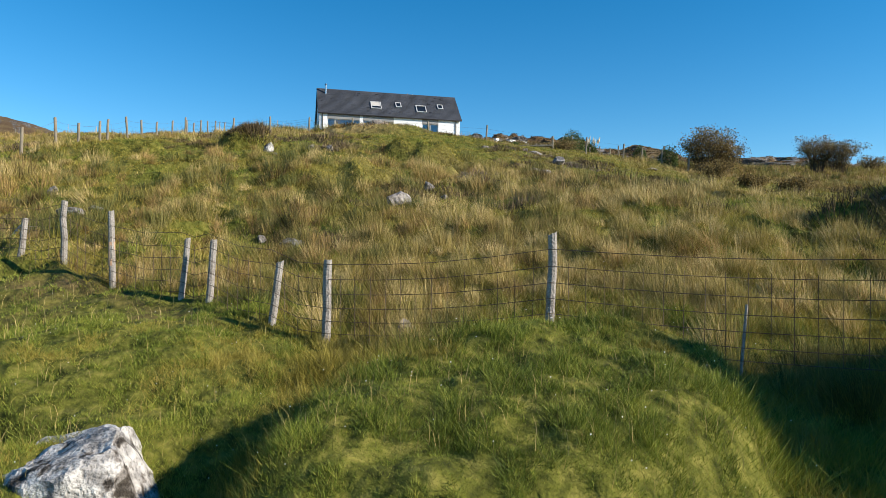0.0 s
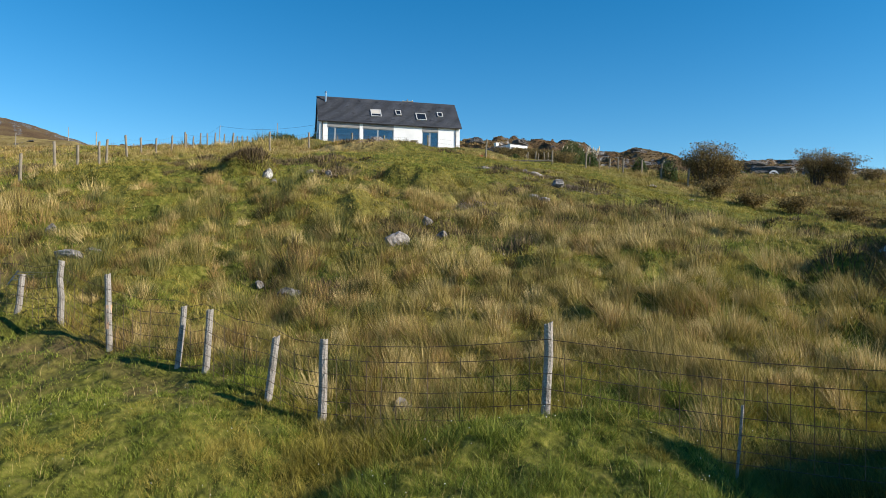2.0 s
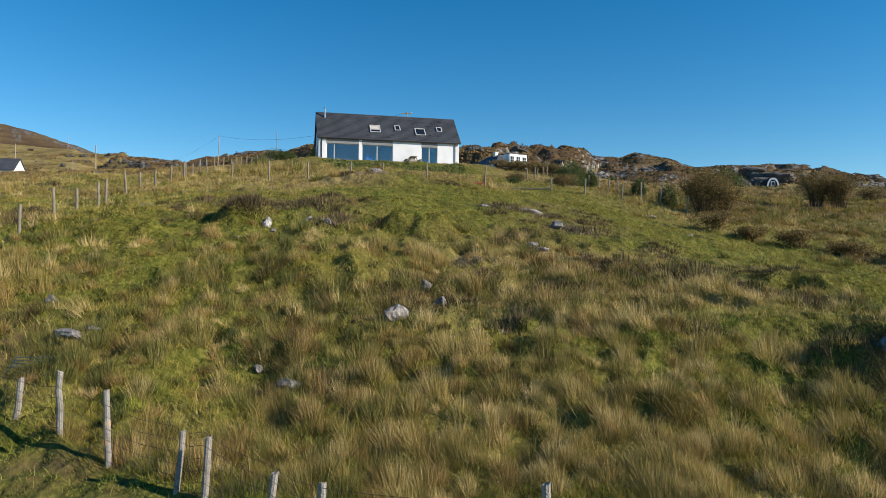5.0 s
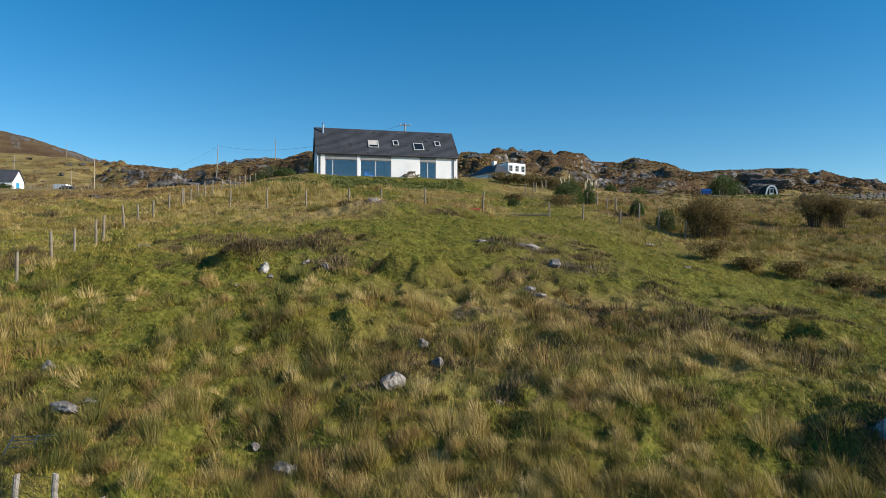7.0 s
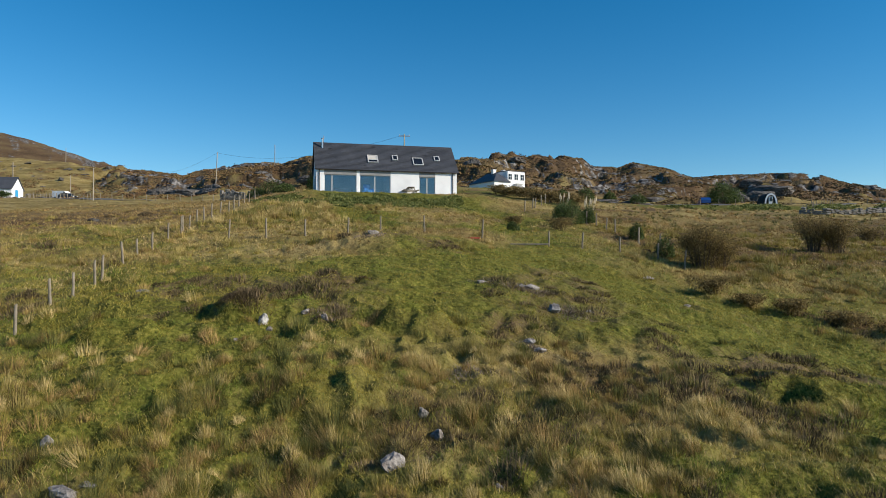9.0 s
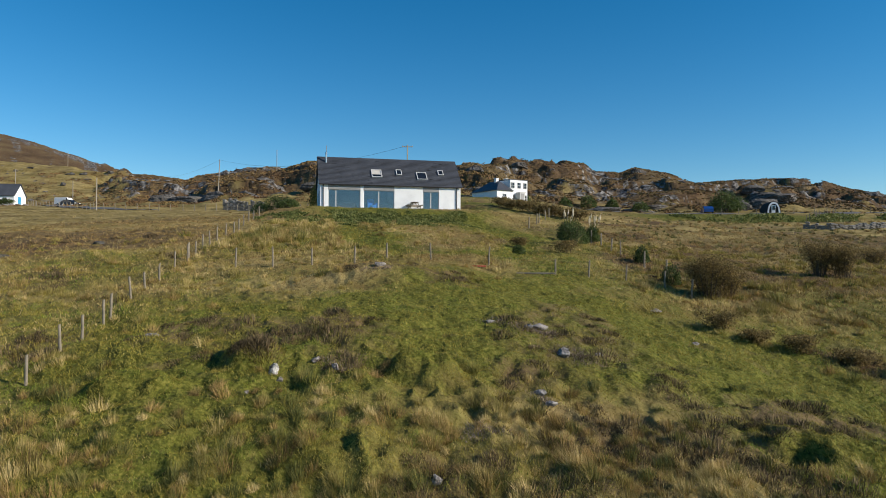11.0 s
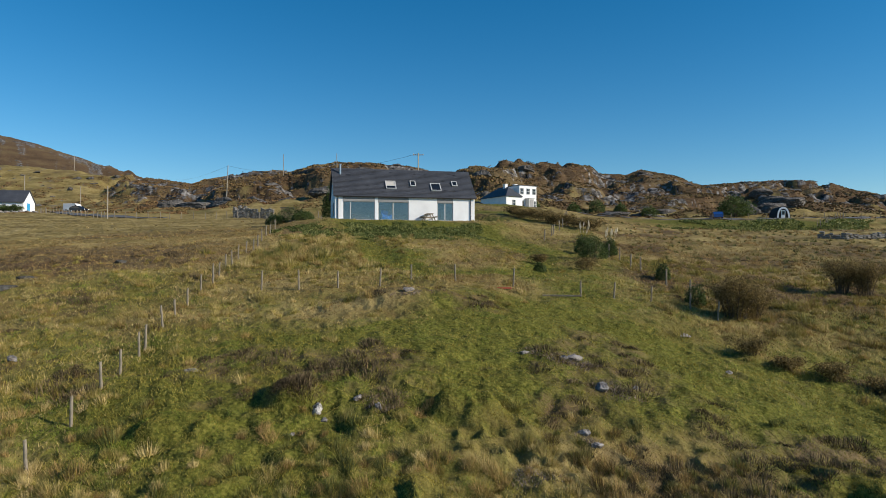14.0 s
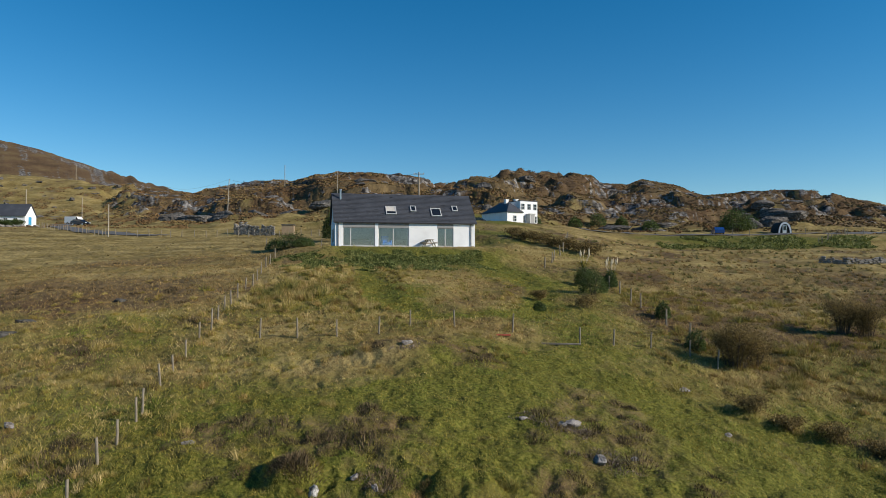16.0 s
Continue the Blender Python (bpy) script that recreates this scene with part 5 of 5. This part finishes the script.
shrub("crag_tree", 56.8, 141.0, 7.2, 4.2, "rounded dark green tree below the crag", M_LEAF, 110, 5200, 0.16, 12, True, category="tree")
for k, (x, y, w, h) in enumerate(((30.5, 150.0, 4.0, 3.2), (36.0, 152.0, 3.2, 2.6), (40.5, 146.0, 4.0, 2.5), (14.8, 134.0, 2.6, 2.6), (24.0, 141.0, 3.0, 2.2), (64.0, 150.0, 4, 2.6))):
    shrub("hill_shrub", x, y, w, h, "dark shrub at the foot of the rocky hill", M_LEAF, 120 + k, 1800, 0.14, 8, True, group="hill shrubs")


def pampas(x, y, seed, plumes=8):
    rr = random.Random(seed)
    ob = thing("pampas_grass", pose(x, y, land_at(x, y)), "pampas grass clump with cream plumes", "grass", "pampas clumps")
    bm = bmesh.new()
    for _ in range(70):
        a, q = rr.uniform(0, 6.28), rr.uniform(0.2, 0.8)
        m = Vector((math.cos(a) * q * 0.5, math.sin(a) * q * 0.5, rr.uniform(0.6, 0.95)))
        e = Vector((math.cos(a) * q * 1.2, math.sin(a) * q * 1.2, rr.uniform(0.3, 0.8)))
        tube(bm, (m.x * 0.2, m.y * 0.2, 0), m, 0.02, 0.016, 3)
        tube(bm, m, e, 0.016, 0.004, 3)
    part("leaves", bm, M_GREEN, ob)
    for _ in range(plumes):
        bm = bmesh.new()
        a = rr.uniform(0, 6.28)
        top = Vector((math.cos(a) * 0.5, math.sin(a) * 0.5, rr.uniform(1.25, 1.7)))
        tube(bm, (0, 0, 0), top, 0.012, 0.01, 4)
        tube(bm, top, top + Vector((0.03, 0, 0.22)), 0.02, 0.07, 6)
        tube(bm, top + Vector((0.03, 0, 0.22)), top + Vector((0.08, 0, 0.55)), 0.07, 0.01, 6)
        part("plume", bm, M_PAMPAS, ob)


pampas(11.3, 66.0, 1)
pampas(13.0, 61.8, 2, 10)

# ---------------------------------------------------------------- crags on the hills
rr = random.Random(99)
CRAGS = [(-52, 150, 4.5, 2.5, 1.8), (-46, 152, 4.5, 2, 1.6), (-60, 156, 5, 3, 1.8), (-38, 158, 4, 2, 1.6), (-30, 152, 3.5, 1.8, 1.6), (-66, 158, 4.5, 2.5, 2.4),
         (-61, 160, 4, 2, 1.8), (33, 148, 5, 2, 1.0), (40, 147, 5, 2, 1.0), (46, 152, 5, 2, 1.2), (-9, 172, 4, 2, 1.6), (6, 168, 3, 1.6, 1.4), (68, 150, 6, 3, 2.2), (74, 155, 6, 3, 1.8), (61, 146, 5, 2, 2.0)]
for k in range(90):
    y = rr.uniform(150, 243)
    x = rr.uniform(-85, 165) * y / 245
    if rr.random() < 0.75:
        w = rr.uniform(1.2, 4.2)
        CRAGS.append((x, y, w, w * rr.uniform(0.5, 0.9), w * rr.uniform(0.22, 0.45)))
for k in range(22):
    y = rr.uniform(200, 240)
    CRAGS.append((rr.uniform(-190, -95) * y / 245, y, rr.uniform(0.8, 2.2), 1.0, rr.uniform(0.4, 1.0)))
for k, (x, y, w, d, h) in enumerate(CRAGS):
    rock("crag", x, y, (w, d, h), "grey rock crag breaking through the heather hill", M_CRAG, 200 + k, sink=0.5, turn=rr.uniform(-40, 20), detail=4, group="hill crags")

# ---------------------------------------------------------------- the second house


def small_window(parent, m, w, h, bars=True):
    bm = bmesh.new()
    f = 0.07
    box(bm, -w / 2, w / 2, -0.05, 0.03, -h / 2, -h / 2 + f)
    box(bm, -w / 2, w / 2, -0.05, 0.03, h / 2 - f, h / 2)
    box(bm, -w / 2, -w / 2 + f, -0.05, 0.03, -h / 2 + f, h / 2 - f)
    box(bm, w / 2 - f, w / 2, -0.05, 0.03, -h / 2 + f, h / 2 - f)
    if bars:
        box(bm, -0.025, 0.025, -0.045, 0.02, -h / 2 + f, h / 2 - f)
        box(bm, -w / 2 + f, w / 2 - f, -0.043, 0.02, -0.025, 0.025)
    win = part("window", bm, M_FRAME, parent)
    win.matrix_basis = m
    part("pane", boxed(-w / 2 + f, w / 2 - f, -0.02, 0.01, -h / 2 + f, h / 2 - f), M_ROOFGLASS, win)
    return win


def second_house():
    z = 19.55
    h = thing("house", pose(8.6, 126.1, z - 0.35, 0, 0, 33) @ Matrix.Scale(1.1, 4), "white two-storey house with hipped slate wing", "house")
    part("wall", boxed(2.9, 6.7, 0, 6.0, -0.8, 4.35, bevel=0.03), M_WHITE, h, "white rendered two-storey block")
    part("wall", boxed(-0.6, 2.88, -0.9, 6.4, -0.8, 2.35, bevel=0.03), M_WHITE, h, "white rendered single-storey wing")
    part("roof", boxed(2.84, 6.78, -0.08, 6.1, 4.35, 4.45, bevel=0.02), M_SLATE, h, "flat roof with a dark edge")
    bm = bmesh.new()
    base = [bm.verts.new(p) for p in ((-0.85, -1.15, 2.3), (2.89, -1.15, 2.3), (2.89, 6.6, 2.3), (-0.85, 6.6, 2.3))]
    top = [bm.verts.new(p) for p in ((1.6, 1.3, 4.15), (1.65, 4.4, 4.15))]
    for f in ((base[0], base[1], top[0]), (base[1], base[2], top[1], top[0]), (base[2], base[3], top[1]), (base[3], base[0], top[0], top[1]), base[::-1]):
        bm.faces.new(f)
    part("roof", bm, M_SLATE, h, "hipped slate roof")
    for x, y, zz in ((1.6, 2.2, 3.7), (5.6, 4.6, 4.1)):
        bm = boxed(x - 0.3, x + 0.3, y - 0.3, y + 0.3, zz, zz + 0.9, bevel=0.02)
        box(bm, x - 0.36, x + 0.36, y - 0.36, y + 0.36, zz + 0.9, zz + 1.0)
        part("chimney", bm, M_WHITE, h)
    for x in (3.45, 4.8, 6.1):
        small_window(h, pose(x, -0.01, 3.4), 0.8, 1.05)
    for x in (3.45, 6.1):
        small_window(h, pose(x, -0.01, 1.25), 0.85, 1.15)
    small_window(h, pose(1.0, -0.91, 1.25), 0.75, 1.0)
    bm = boxed(4.25, 5.35, -1.0, -0.01, 0.0, 2.1)
    box(bm, 4.15, 5.45, -1.1, -0.012, 2.1, 2.2)
    part("porch", bm, M_FRAME, h, "grey glazed entrance porch")
    part("door", boxed(4.45, 5.15, -1.04, -1.0, 0.05, 1.95), M_CLAD, h)
    return h


second_house()


def cottage():
    h = thing("cottage", pose(-101.2, 145.0, 20.5, 0, 0, 8), "white cottage with dark slate roof and blue gable door", "house")
    L, D, E, R = 7.3, 5.2, 2.15, 4.7
    bm = bmesh.new()
    prof = [(0, -1.5), (D, -1.5), (D, E), (D / 2, R - 0.15), (0, E)]
    a = [bm.verts.new((0, y, z)) for y, z in prof]
    b = [bm.verts.new((L, y, z)) for y, z in prof]
    bm.faces.new(a[::-1])
    bm.faces.new(b)
    for k in range(5):
        q = (k + 1) % 5
        bm.faces.new((a[k], a[q], b[q], b[k]))
    part("wall", bm, M_WHITE, h)
    for sg in (0, 1):
        bm = bmesh.new()
        ys = [(-0.25, E - 0.22), (D / 2, R)] if not sg else [(D + 0.25, E - 0.22), (D / 2, R)]
        lo = [bm.verts.new((x, y, z)) for y, z in ys for x in (-0.2, L + 0.2)]
        hi = [bm.verts.new((x, y, z + 0.14)) for y, z in ys for x in (-0.2, L + 0.2)]
        for f in ((0, 1, 3, 2),):
            bm.faces.new([hi[i] for i in f])
            bm.faces.new([lo[i] for i in f][::-1])
        for p, q in ((0, 1), (1, 3), (3, 2), (2, 0)):
            bm.faces.new((lo[p], lo[q], hi[q], hi[p]))
        bmesh.ops.recalc_face_normals(bm, faces=bm.faces)
        part("roof", bm, M_SLATE, h, "dark slate roof slope")
    for x in (1.6, 3.4, 5.4):
        small_window(h, pose(x, -0.01, 1.2), 0.8, 0.9)
    part("door", boxed(L, L + 0.05, 1.6, 2.9, -0.3, 1.9), M_TEAL, h, "bright blue gable door")
    bm = boxed(-2.2, -0.01, 0.6, 3.4, -1.2, 1.9)
    part("extension", bm, M_WHITE, h, "low white side extension")
    part("extension_roof", prism(bmesh.new(), [(-2.4, 1.9), (-0.01, 1.9), (-0.01, 2.6)], 0.4, 3.6), M_SLATE, h)
    return h


cottage()
for k in range(7):
    x, y = -101.5 + k * 1.35, 141.0 + k * 0.3
    shrub("garden_hedge", x, y, 2.4, 1.5, "dark green hedge in front of the cottage", M_LEAF, 300 + k, 1300, 0.12, 7, group="cottage hedge")
for k in range(12):
    x, y = -103 + k * 1.2, 138.6 + k * 0.42
    rock("garden_wall_stone", x, y, (0.75, 0.35, 0.4), "grey stone of the low garden wall", M_ROCK, 330 + k, sink=0.25, turn=14, detail=2, group="garden wall")

# ---------------------------------------------------------------- vehicles


def car(m, label, paint, boxy=False, L=4.1, W=1.7, H=1.45):
    """A car with its nose towards +x."""
    c = thing("car" if not boxy else "van", m, label, "van" if boxy else "car")
    if boxy:
        body = [(-L / 2, 0.35), (L / 2, 0.35), (L / 2, 0.95), (L * 0.32, 1.1), (L * 0.18, H), (-L / 2 + 0.05, H)]
        glass = [(L * 0.16, 1.12), (L * 0.30, 1.12), (L * 0.2, H - 0.14), (L * 0.16, H - 0.14)]
    else:
        body = [(-L / 2, 0.32), (L / 2, 0.32), (L / 2 + 0.02, 0.66), (L * 0.27, 0.88), (L * 0.08, H), (-L * 0.3, H - 0.03), (-L * 0.46, 0.95), (-L / 2, 0.9)]
        glass = [(L * 0.23, 0.92), (L * 0.075, H - 0.1), (-L * 0.28, H - 0.12), (-L * 0.4, 0.94)]
    bm = prism(bmesh.new(), body, -W / 2, W / 2)
    bmesh.ops.bevel(bm, geom=bm.edges[:], offset=0.06, segments=2, affect="EDGES")
    part("body", bm, paint, c, smooth=False)
    for sg in (-1, 1):
        y = sg * (W / 2 + 0.004)
        part("side_window", prism(bmesh.new(), glass, min(y, y - sg * 0.02), max(y, y - sg * 0.02)), M_ROOFGLASS, c)
        for x in (-L * 0.31, L * 0.31):
            bm = bmesh.new()
            tube(bm, (x, sg * (W / 2 - 0.2), 0.31), (x, sg * (W / 2 + 0.01), 0.31), 0.31, 0.31, 16)
            wheel = part("tyre", bm, M_RUBBER, c)
            bm = bmesh.new()
            tube(bm, (x, sg * (W / 2 + 0.011), 0.31), (x, sg * (W / 2 + 0.02), 0.31), 0.19, 0.18, 12)
            part("rim", bm, M_STEEL, wheel)
        part("headlight", boxed(L / 2 - 0.05, L / 2 + 0.035, sg * 0.6 - 0.16, sg * 0.6 + 0.16, 0.58, 0.74, bevel=0.02), M_VAN, c)
    part("windscreen", boxed(-0.02, 0.02, -W / 2 + 0.15, W / 2 - 0.15, -0.25, 0.25), M_ROOFGLASS, c).matrix_basis = pose(L * 0.178, 0, (H + 0.88) / 2 + 0.02, 0, -52, 0)
    return c


def on_land(x, y, rz=0, dz=0.0):
    return pose(x, y, land_at(x, y) + dz, 0, 0, rz)


car(on_land(-86.0, 153.5, -14), "dark estate car parked on the verge", M_CARDARK)
car(on_land(-89.6, 158.0, -8), "white panel van parked behind a dark car", M_VAN, True, 4.6, 1.8, 1.95)
car(on_land(48.3, 128.6, 80), "blue hatchback parked below the crag", M_CARBLUE)
car(on_land(2.6, 125.0, 160, 0.0), "dark car parked beside the white house", M_CARDARK)

# ---------------------------------------------------------------- roads and tracks


def ribbon(name, points, width, mat, label, lift=0.06):
    pts = [Vector(p) for p in points]
    fine = []
    for k in range(len(pts) - 1):
        p0, p1, p2, p3 = pts[max(k - 1, 0)], pts[k], pts[k + 1], pts[min(k + 2, len(pts) - 1)]
        for s in range(10):
            t = s / 10
            fine.append(0.5 * (2 * p1 + (p2 - p0) * t + (2 * p0 - 5 * p1 + 4 * p2 - p3) * t * t + (3 * p1 - p0 - 3 * p2 + p3) * t**3))
    bm, last = bmesh.new(), None
    for k, p in enumerate(fine):
        d = (fine[min(k + 1, len(fine) - 1)] - fine[max(k - 1, 0)]).normalized()
        side = Vector((-d.y, d.x))
        row = []
        for q in (-1, -0.5, 0, 0.5, 1):
            e = p + side * q * width / 2
            row.append(bm.verts.new((e.x, e.y, land_at(e.x, e.y) + lift)))
        if last:
            for i in range(4):
                bm.faces.new((last[i], row[i], row[i + 1], last[i + 1]))
        last = row
    bmesh.ops.recalc_face_normals(bm, faces=bm.faces)
    return tagged(part(name, bm, mat), label, "road", kind="structure")


ribbon("road", [(-101, 178), (-92, 157), (-84, 142), (-75, 130), (-63, 117), (-48, 110)], 4.0, M_ROAD, "narrow grey tarmac lane beside the cottage", 0.12)
ribbon("track", [(20, 127), (34, 127), (48, 126.5), (62, 129), (78, 131), (100, 133)], 3.0, M_ROAD, "pale gravel track below the crag", 0.12)

# ---------------------------------------------------------------- hut, walls, ruin


def arched_hut():
    h = thing("arched_hut", on_land(62.0, 131.0, -8, -0.1) @ Matrix.Scale(0.9, 4), "dark arched hut with a white pointed doorway", "hut")

    def arch(w, top, n=7):
        side = []
        for k in range(n + 1):
            a = k / n
            side.append((w * math.cos(a * math.pi / 2) ** 0.8, top * math.sin(a * math.pi / 2)))
        return [(-x, z) for x, z in side] + [(x, z) for x, z in side[::-1]][1:]

    part("shell", prism(bmesh.new(), arch(1.45, 2.75), 0.1, 5.0), M_RUBBER, h, "dark shingled shell")
    outer, inner = arch(1.3, 2.6), arch(1.0, 2.2)
    bm = bmesh.new()
    for k in range(len(outer) - 1):
        vs = [bm.verts.new((x, y, z)) for y in (-0.05, 0.09) for x, z in (outer[k], outer[k + 1], inner[k + 1], inner[k])]
        for f in ((0, 1, 2, 3), (7, 6, 5, 4), (0, 4, 5, 1), (2, 6, 7, 3)):
            bm.faces.new([vs[i] for i in f])
    bmesh.ops.recalc_face_normals(bm, faces=bm.faces)
    part("arch_frame", bm, M_WHITE, h, "white pointed arch frame")
    part("door", boxed(-0.45, 0.4, 0.0, 0.08, 0.0, 1.9), M_VAN, h, "pale glazed door")
    part("pane", boxed(-0.3, 0.25, -0.02, -0.002, 0.9, 1.75), M_ROOFGLASS, h)


arched_hut()


def stone_wall(name, points, height, label, seed, thick=0.45):
    """A dry wall of separate stones laid in rough courses."""
    rr = random.Random(seed)
    wall = thing(name, pose(0, 0, 0), label, "wall")
    for (ax, ay), (bx, by) in zip(points, points[1:]):
        L = math.hypot(bx - ax, by - ay)
        ang = math.degrees(math.atan2(by - ay, bx - ax))
        s = 0.0
        while s < L:
            w = rr.uniform(0.3, 0.6)
            x, y = ax + (bx - ax) * s / L, ay + (by - ay) * s / L
            zz, top = land_at(x, y) - 0.15, height * rr.uniform(0.75, 1.1)
            hh = 0.0
            while hh < top:
                c = rr.uniform(0.14, 0.27)
                me = STONES[rr.randrange(len(STONES))]
                ob = new("stone", me)
                ob.parent = wall
                ob.matrix_basis = pose(x + rr.uniform(-0.08, 0.08), y + rr.uniform(-0.05, 0.05), zz + hh + c / 2, rr.uniform(-8, 8), rr.uniform(-8, 8), ang + rr.uniform(-8, 8)) @ Matrix.Diagonal((w * 0.56, thick * 0.5, c * 0.56, 1))
                hh += c
            s += w * 0.92
    return wall


STONES = []
for k in range(6):
    bm = bmesh.new()
    bmesh.ops.create_icosphere(bm, subdivisions=1, radius=1.0)
    for v in bm.verts:
        v.co = Vector([math.copysign(abs(c) ** 0.55, c) for c in v.co]) * random.uniform(0.85, 1.08)
    me = bpy.data.meshes.new("stone")
    bm.to_mesh(me)
    bm.free()
    me.materials.append(M_STONE)
    STONES.append(me)
stone_wall("field_wall", [(39.5, 76.5), (42.0, 75.6), (46.0, 76.2), (52, 77.5)], 0.65, "tumbled grey drystone field wall", 4)
stone_wall("ruin_wall", [(-38.4, 115.6), (-31.2, 114.6)], 1.7, "roofless stone ruin wall in the field", 5, 0.6)
stone_wall("ruin_wall", [(-38.4, 115.9), (-38.0, 120.5)], 1.9, "roofless stone ruin end wall", 6, 0.6)
shed = thing("timber_shed", on_land(-29.2, 114.6, 6), "small weathered brown timber shed beside a ruin", "shed")
for k in range(10):
    part("board", boxed(-1.0 + k * 0.2, -0.805 + k * 0.2, -0.03, 0.0, -0.3, 1.65), M_PINE, shed)
part("body", boxed(-0.98, 0.98, 0.004, 1.8, -0.3, 1.6), M_PINE, shed)
part("roof", boxed(-1.1, 1.1, -0.15, 1.95, 1.66, 1.74), M_SLATE, shed)

# ---------------------------------------------------------------- poles and wires


def utility_pole(x, y, top, label, arm=True, lean=0.0, r=0.11):
    z = land_at(x, y)
    p = thing("utility_pole", pose(x, y, z, 0, lean, 0), label, "pole", "utility poles")
    bm = bmesh.new()
    tube(bm, (0, 0, -0.5), (0, 0, top), r, r * 0.75, 8)
    part("shaft", bm, M_POLE, p)
    if arm:
        bm = boxed(-0.8, 0.8, -0.05, 0.05, top - 0.35, top - 0.24)
        part("crossarm", bm, M_POLE, p)
        for q in (-0.7, 0, 0.7):
            bm = bmesh.new()
            tube(bm, (q, 0, top - 0.24), (q, 0, top - 0.08), 0.05, 0.03, 6)
            part("insulator", bm, M_FRAME, p)
    return Vector((x + math.sin(math.radians(lean)) * top, y, z + top * math.cos(math.radians(lean)) - 0.1))


def wire(a, b, sag, n=14):
    bm = bmesh.new()
    pts = [a.lerp(b, k / n) - Vector((0, 0, sag * 4 * (k / n) * (1 - k / n))) for k in range(n + 1)]
    cable(bm, pts, 0.016)
    tagged(part("overhead_wire", bm, M_DARK), "thin overhead power wire between poles", "wire", "overhead wires")


def pole_to(x, y, top_z, *args, **kw):
    return utility_pole(x, y, top_z - land_at(x, y), *args, **kw)


WOODP = "weathered wooden utility pole on the hillside"
pa = pole_to(-51.3, 150, 31.0, WOODP, arm=False, lean=2.5)
pb = pole_to(-51.0, 200, 41.3, WOODP, arm=False)
pc = pole_to(-6.3, 100, 25.7, "wooden pole with a crossarm behind the house")
pd = pole_to(-20.0, 110, 27.3, WOODP, arm=False, r=0.06)
pe = pole_to(-55.8, 107, 21.6, WOODP, arm=False)
pf = pole_to(-103, 185, 30.3, WOODP, arm=False)
pg = pole_to(-96.3, 150, 28.8, WOODP, arm=False)
ph = pole_to(-144.0, 255, 49.6, WOODP, arm=False)
pi = pole_to(-128.0, 300, 46.3, WOODP, arm=True)
pj = pole_to(-105.0, 300, 47.0, WOODP, arm=True)
wire(pa, pi, 1.6)
wire(pa, pc + Vector((0, 0, 0.0)), 2.2)

# ---------------------------------------------------------------- far fences


def post_row(points, step, h, label, group, seed):
    rr = random.Random(seed)
    bm = bmesh.new()
    tube(bm, (0, 0, -0.4), (0, 0, h), 0.065, 0.055, 6, 2, 0.006)
    first = part("fence_post", bm, M_POST2)
    tagged(first, label, "post", group)
    made = 0
    for (ax, ay), (bx, by) in zip(points, points[1:]):
        n = int(math.hypot(bx - ax, by - ay) / step)
        for k in range(n):
            x, y = ax + (bx - ax) * k / n + rr.uniform(-0.2, 0.2), ay + (by - ay) * k / n
            m = pose(x, y, land_at(x, y), rr.uniform(-4, 4), rr.uniform(-5, 5), 0)
            if made == 0:
                first.matrix_basis = m
            else:
                copy_thing(first, m)
            made += 1


FAR_POST = "grey wooden fence post at the far edge of the field"
post_row([(-66, 117), (-57, 108.5), (-46, 107.5), (-36, 110), (-24, 109), (-18, 104)], 1.7, 1.1, FAR_POST, "posts of the far fence", 1)
post_row([(-86, 138), (-77, 127.5), (-67, 118)], 1.5, 1.0, FAR_POST, "posts beside the lane", 2)
post_row([(46, 124), (60, 126.5), (72, 128.5), (90, 130)], 3.2, 1.2, FAR_POST, "posts beside the track", 3)
post_row([(60, 115), (72, 127)], 1.6, 1.2, FAR_POST, "posts below the track", 4)
post_row([(7.5, 66), (9.5, 72), (12, 80), (14, 92)], 2.2, 1.1, "grey post of the garden boundary fence", "posts of the garden boundary", 5)
post_row([(12.9, 41.5), (12.9, 45.4), (12.9, 48.5), (12.4, 50), (12.0, 55), (11.5, 60)], 2.3, 1.1, "grey post of the shrubbery fence", "posts beside the shrubs", 6)
post_row([(-24, 83), (-20, 80.5), (-15.5, 78.5)], 1.2, 1.1, "grey post of the garden fence", "posts beside the gable", 7)
# metal hurdle lying in the grass
hurdle = thing("sheep_hurdle", on_land(-7.0, 12.0, 12, 0.2) @ pose(0, 0, 0, -62, 0, 0), "small grey metal hurdle lying in the grass", "hurdle")
for k in range(4):
    bm = bmesh.new()
    tube(bm, (-0.4, 0, 0.08 + k * 0.09), (0.4, 0, 0.08 + k * 0.09), 0.009, 0.009, 5)
    part("rail", bm, M_STEEL, hurdle)
for x in (-0.4, 0, 0.4):
    bm = bmesh.new()
    tube(bm, (x, 0, -0.1), (x, 0, 0.4), 0.011, 0.011, 5)
    part("upright", bm, M_STEEL, hurdle)
# boards lying in the grass by the cross fence
for name, x, y, rz, length, mat, label in (("fallen_rail", 4.6, 37.2, -8, 2.1, M_POST2, "pale fallen fence rail lying in the turf"), ("red_board", 1.55, 38.2, 4, 0.8, M_REDPAINT, "weathered red board lying in the grass")):
    board = part(name, boxed(-length / 2, length / 2, -0.07, 0.07, 0.0, 0.09, bevel=0.01), mat)
    board.matrix_basis = on_land(x, y, rz, 0.03)
    tagged(board, label, "board")
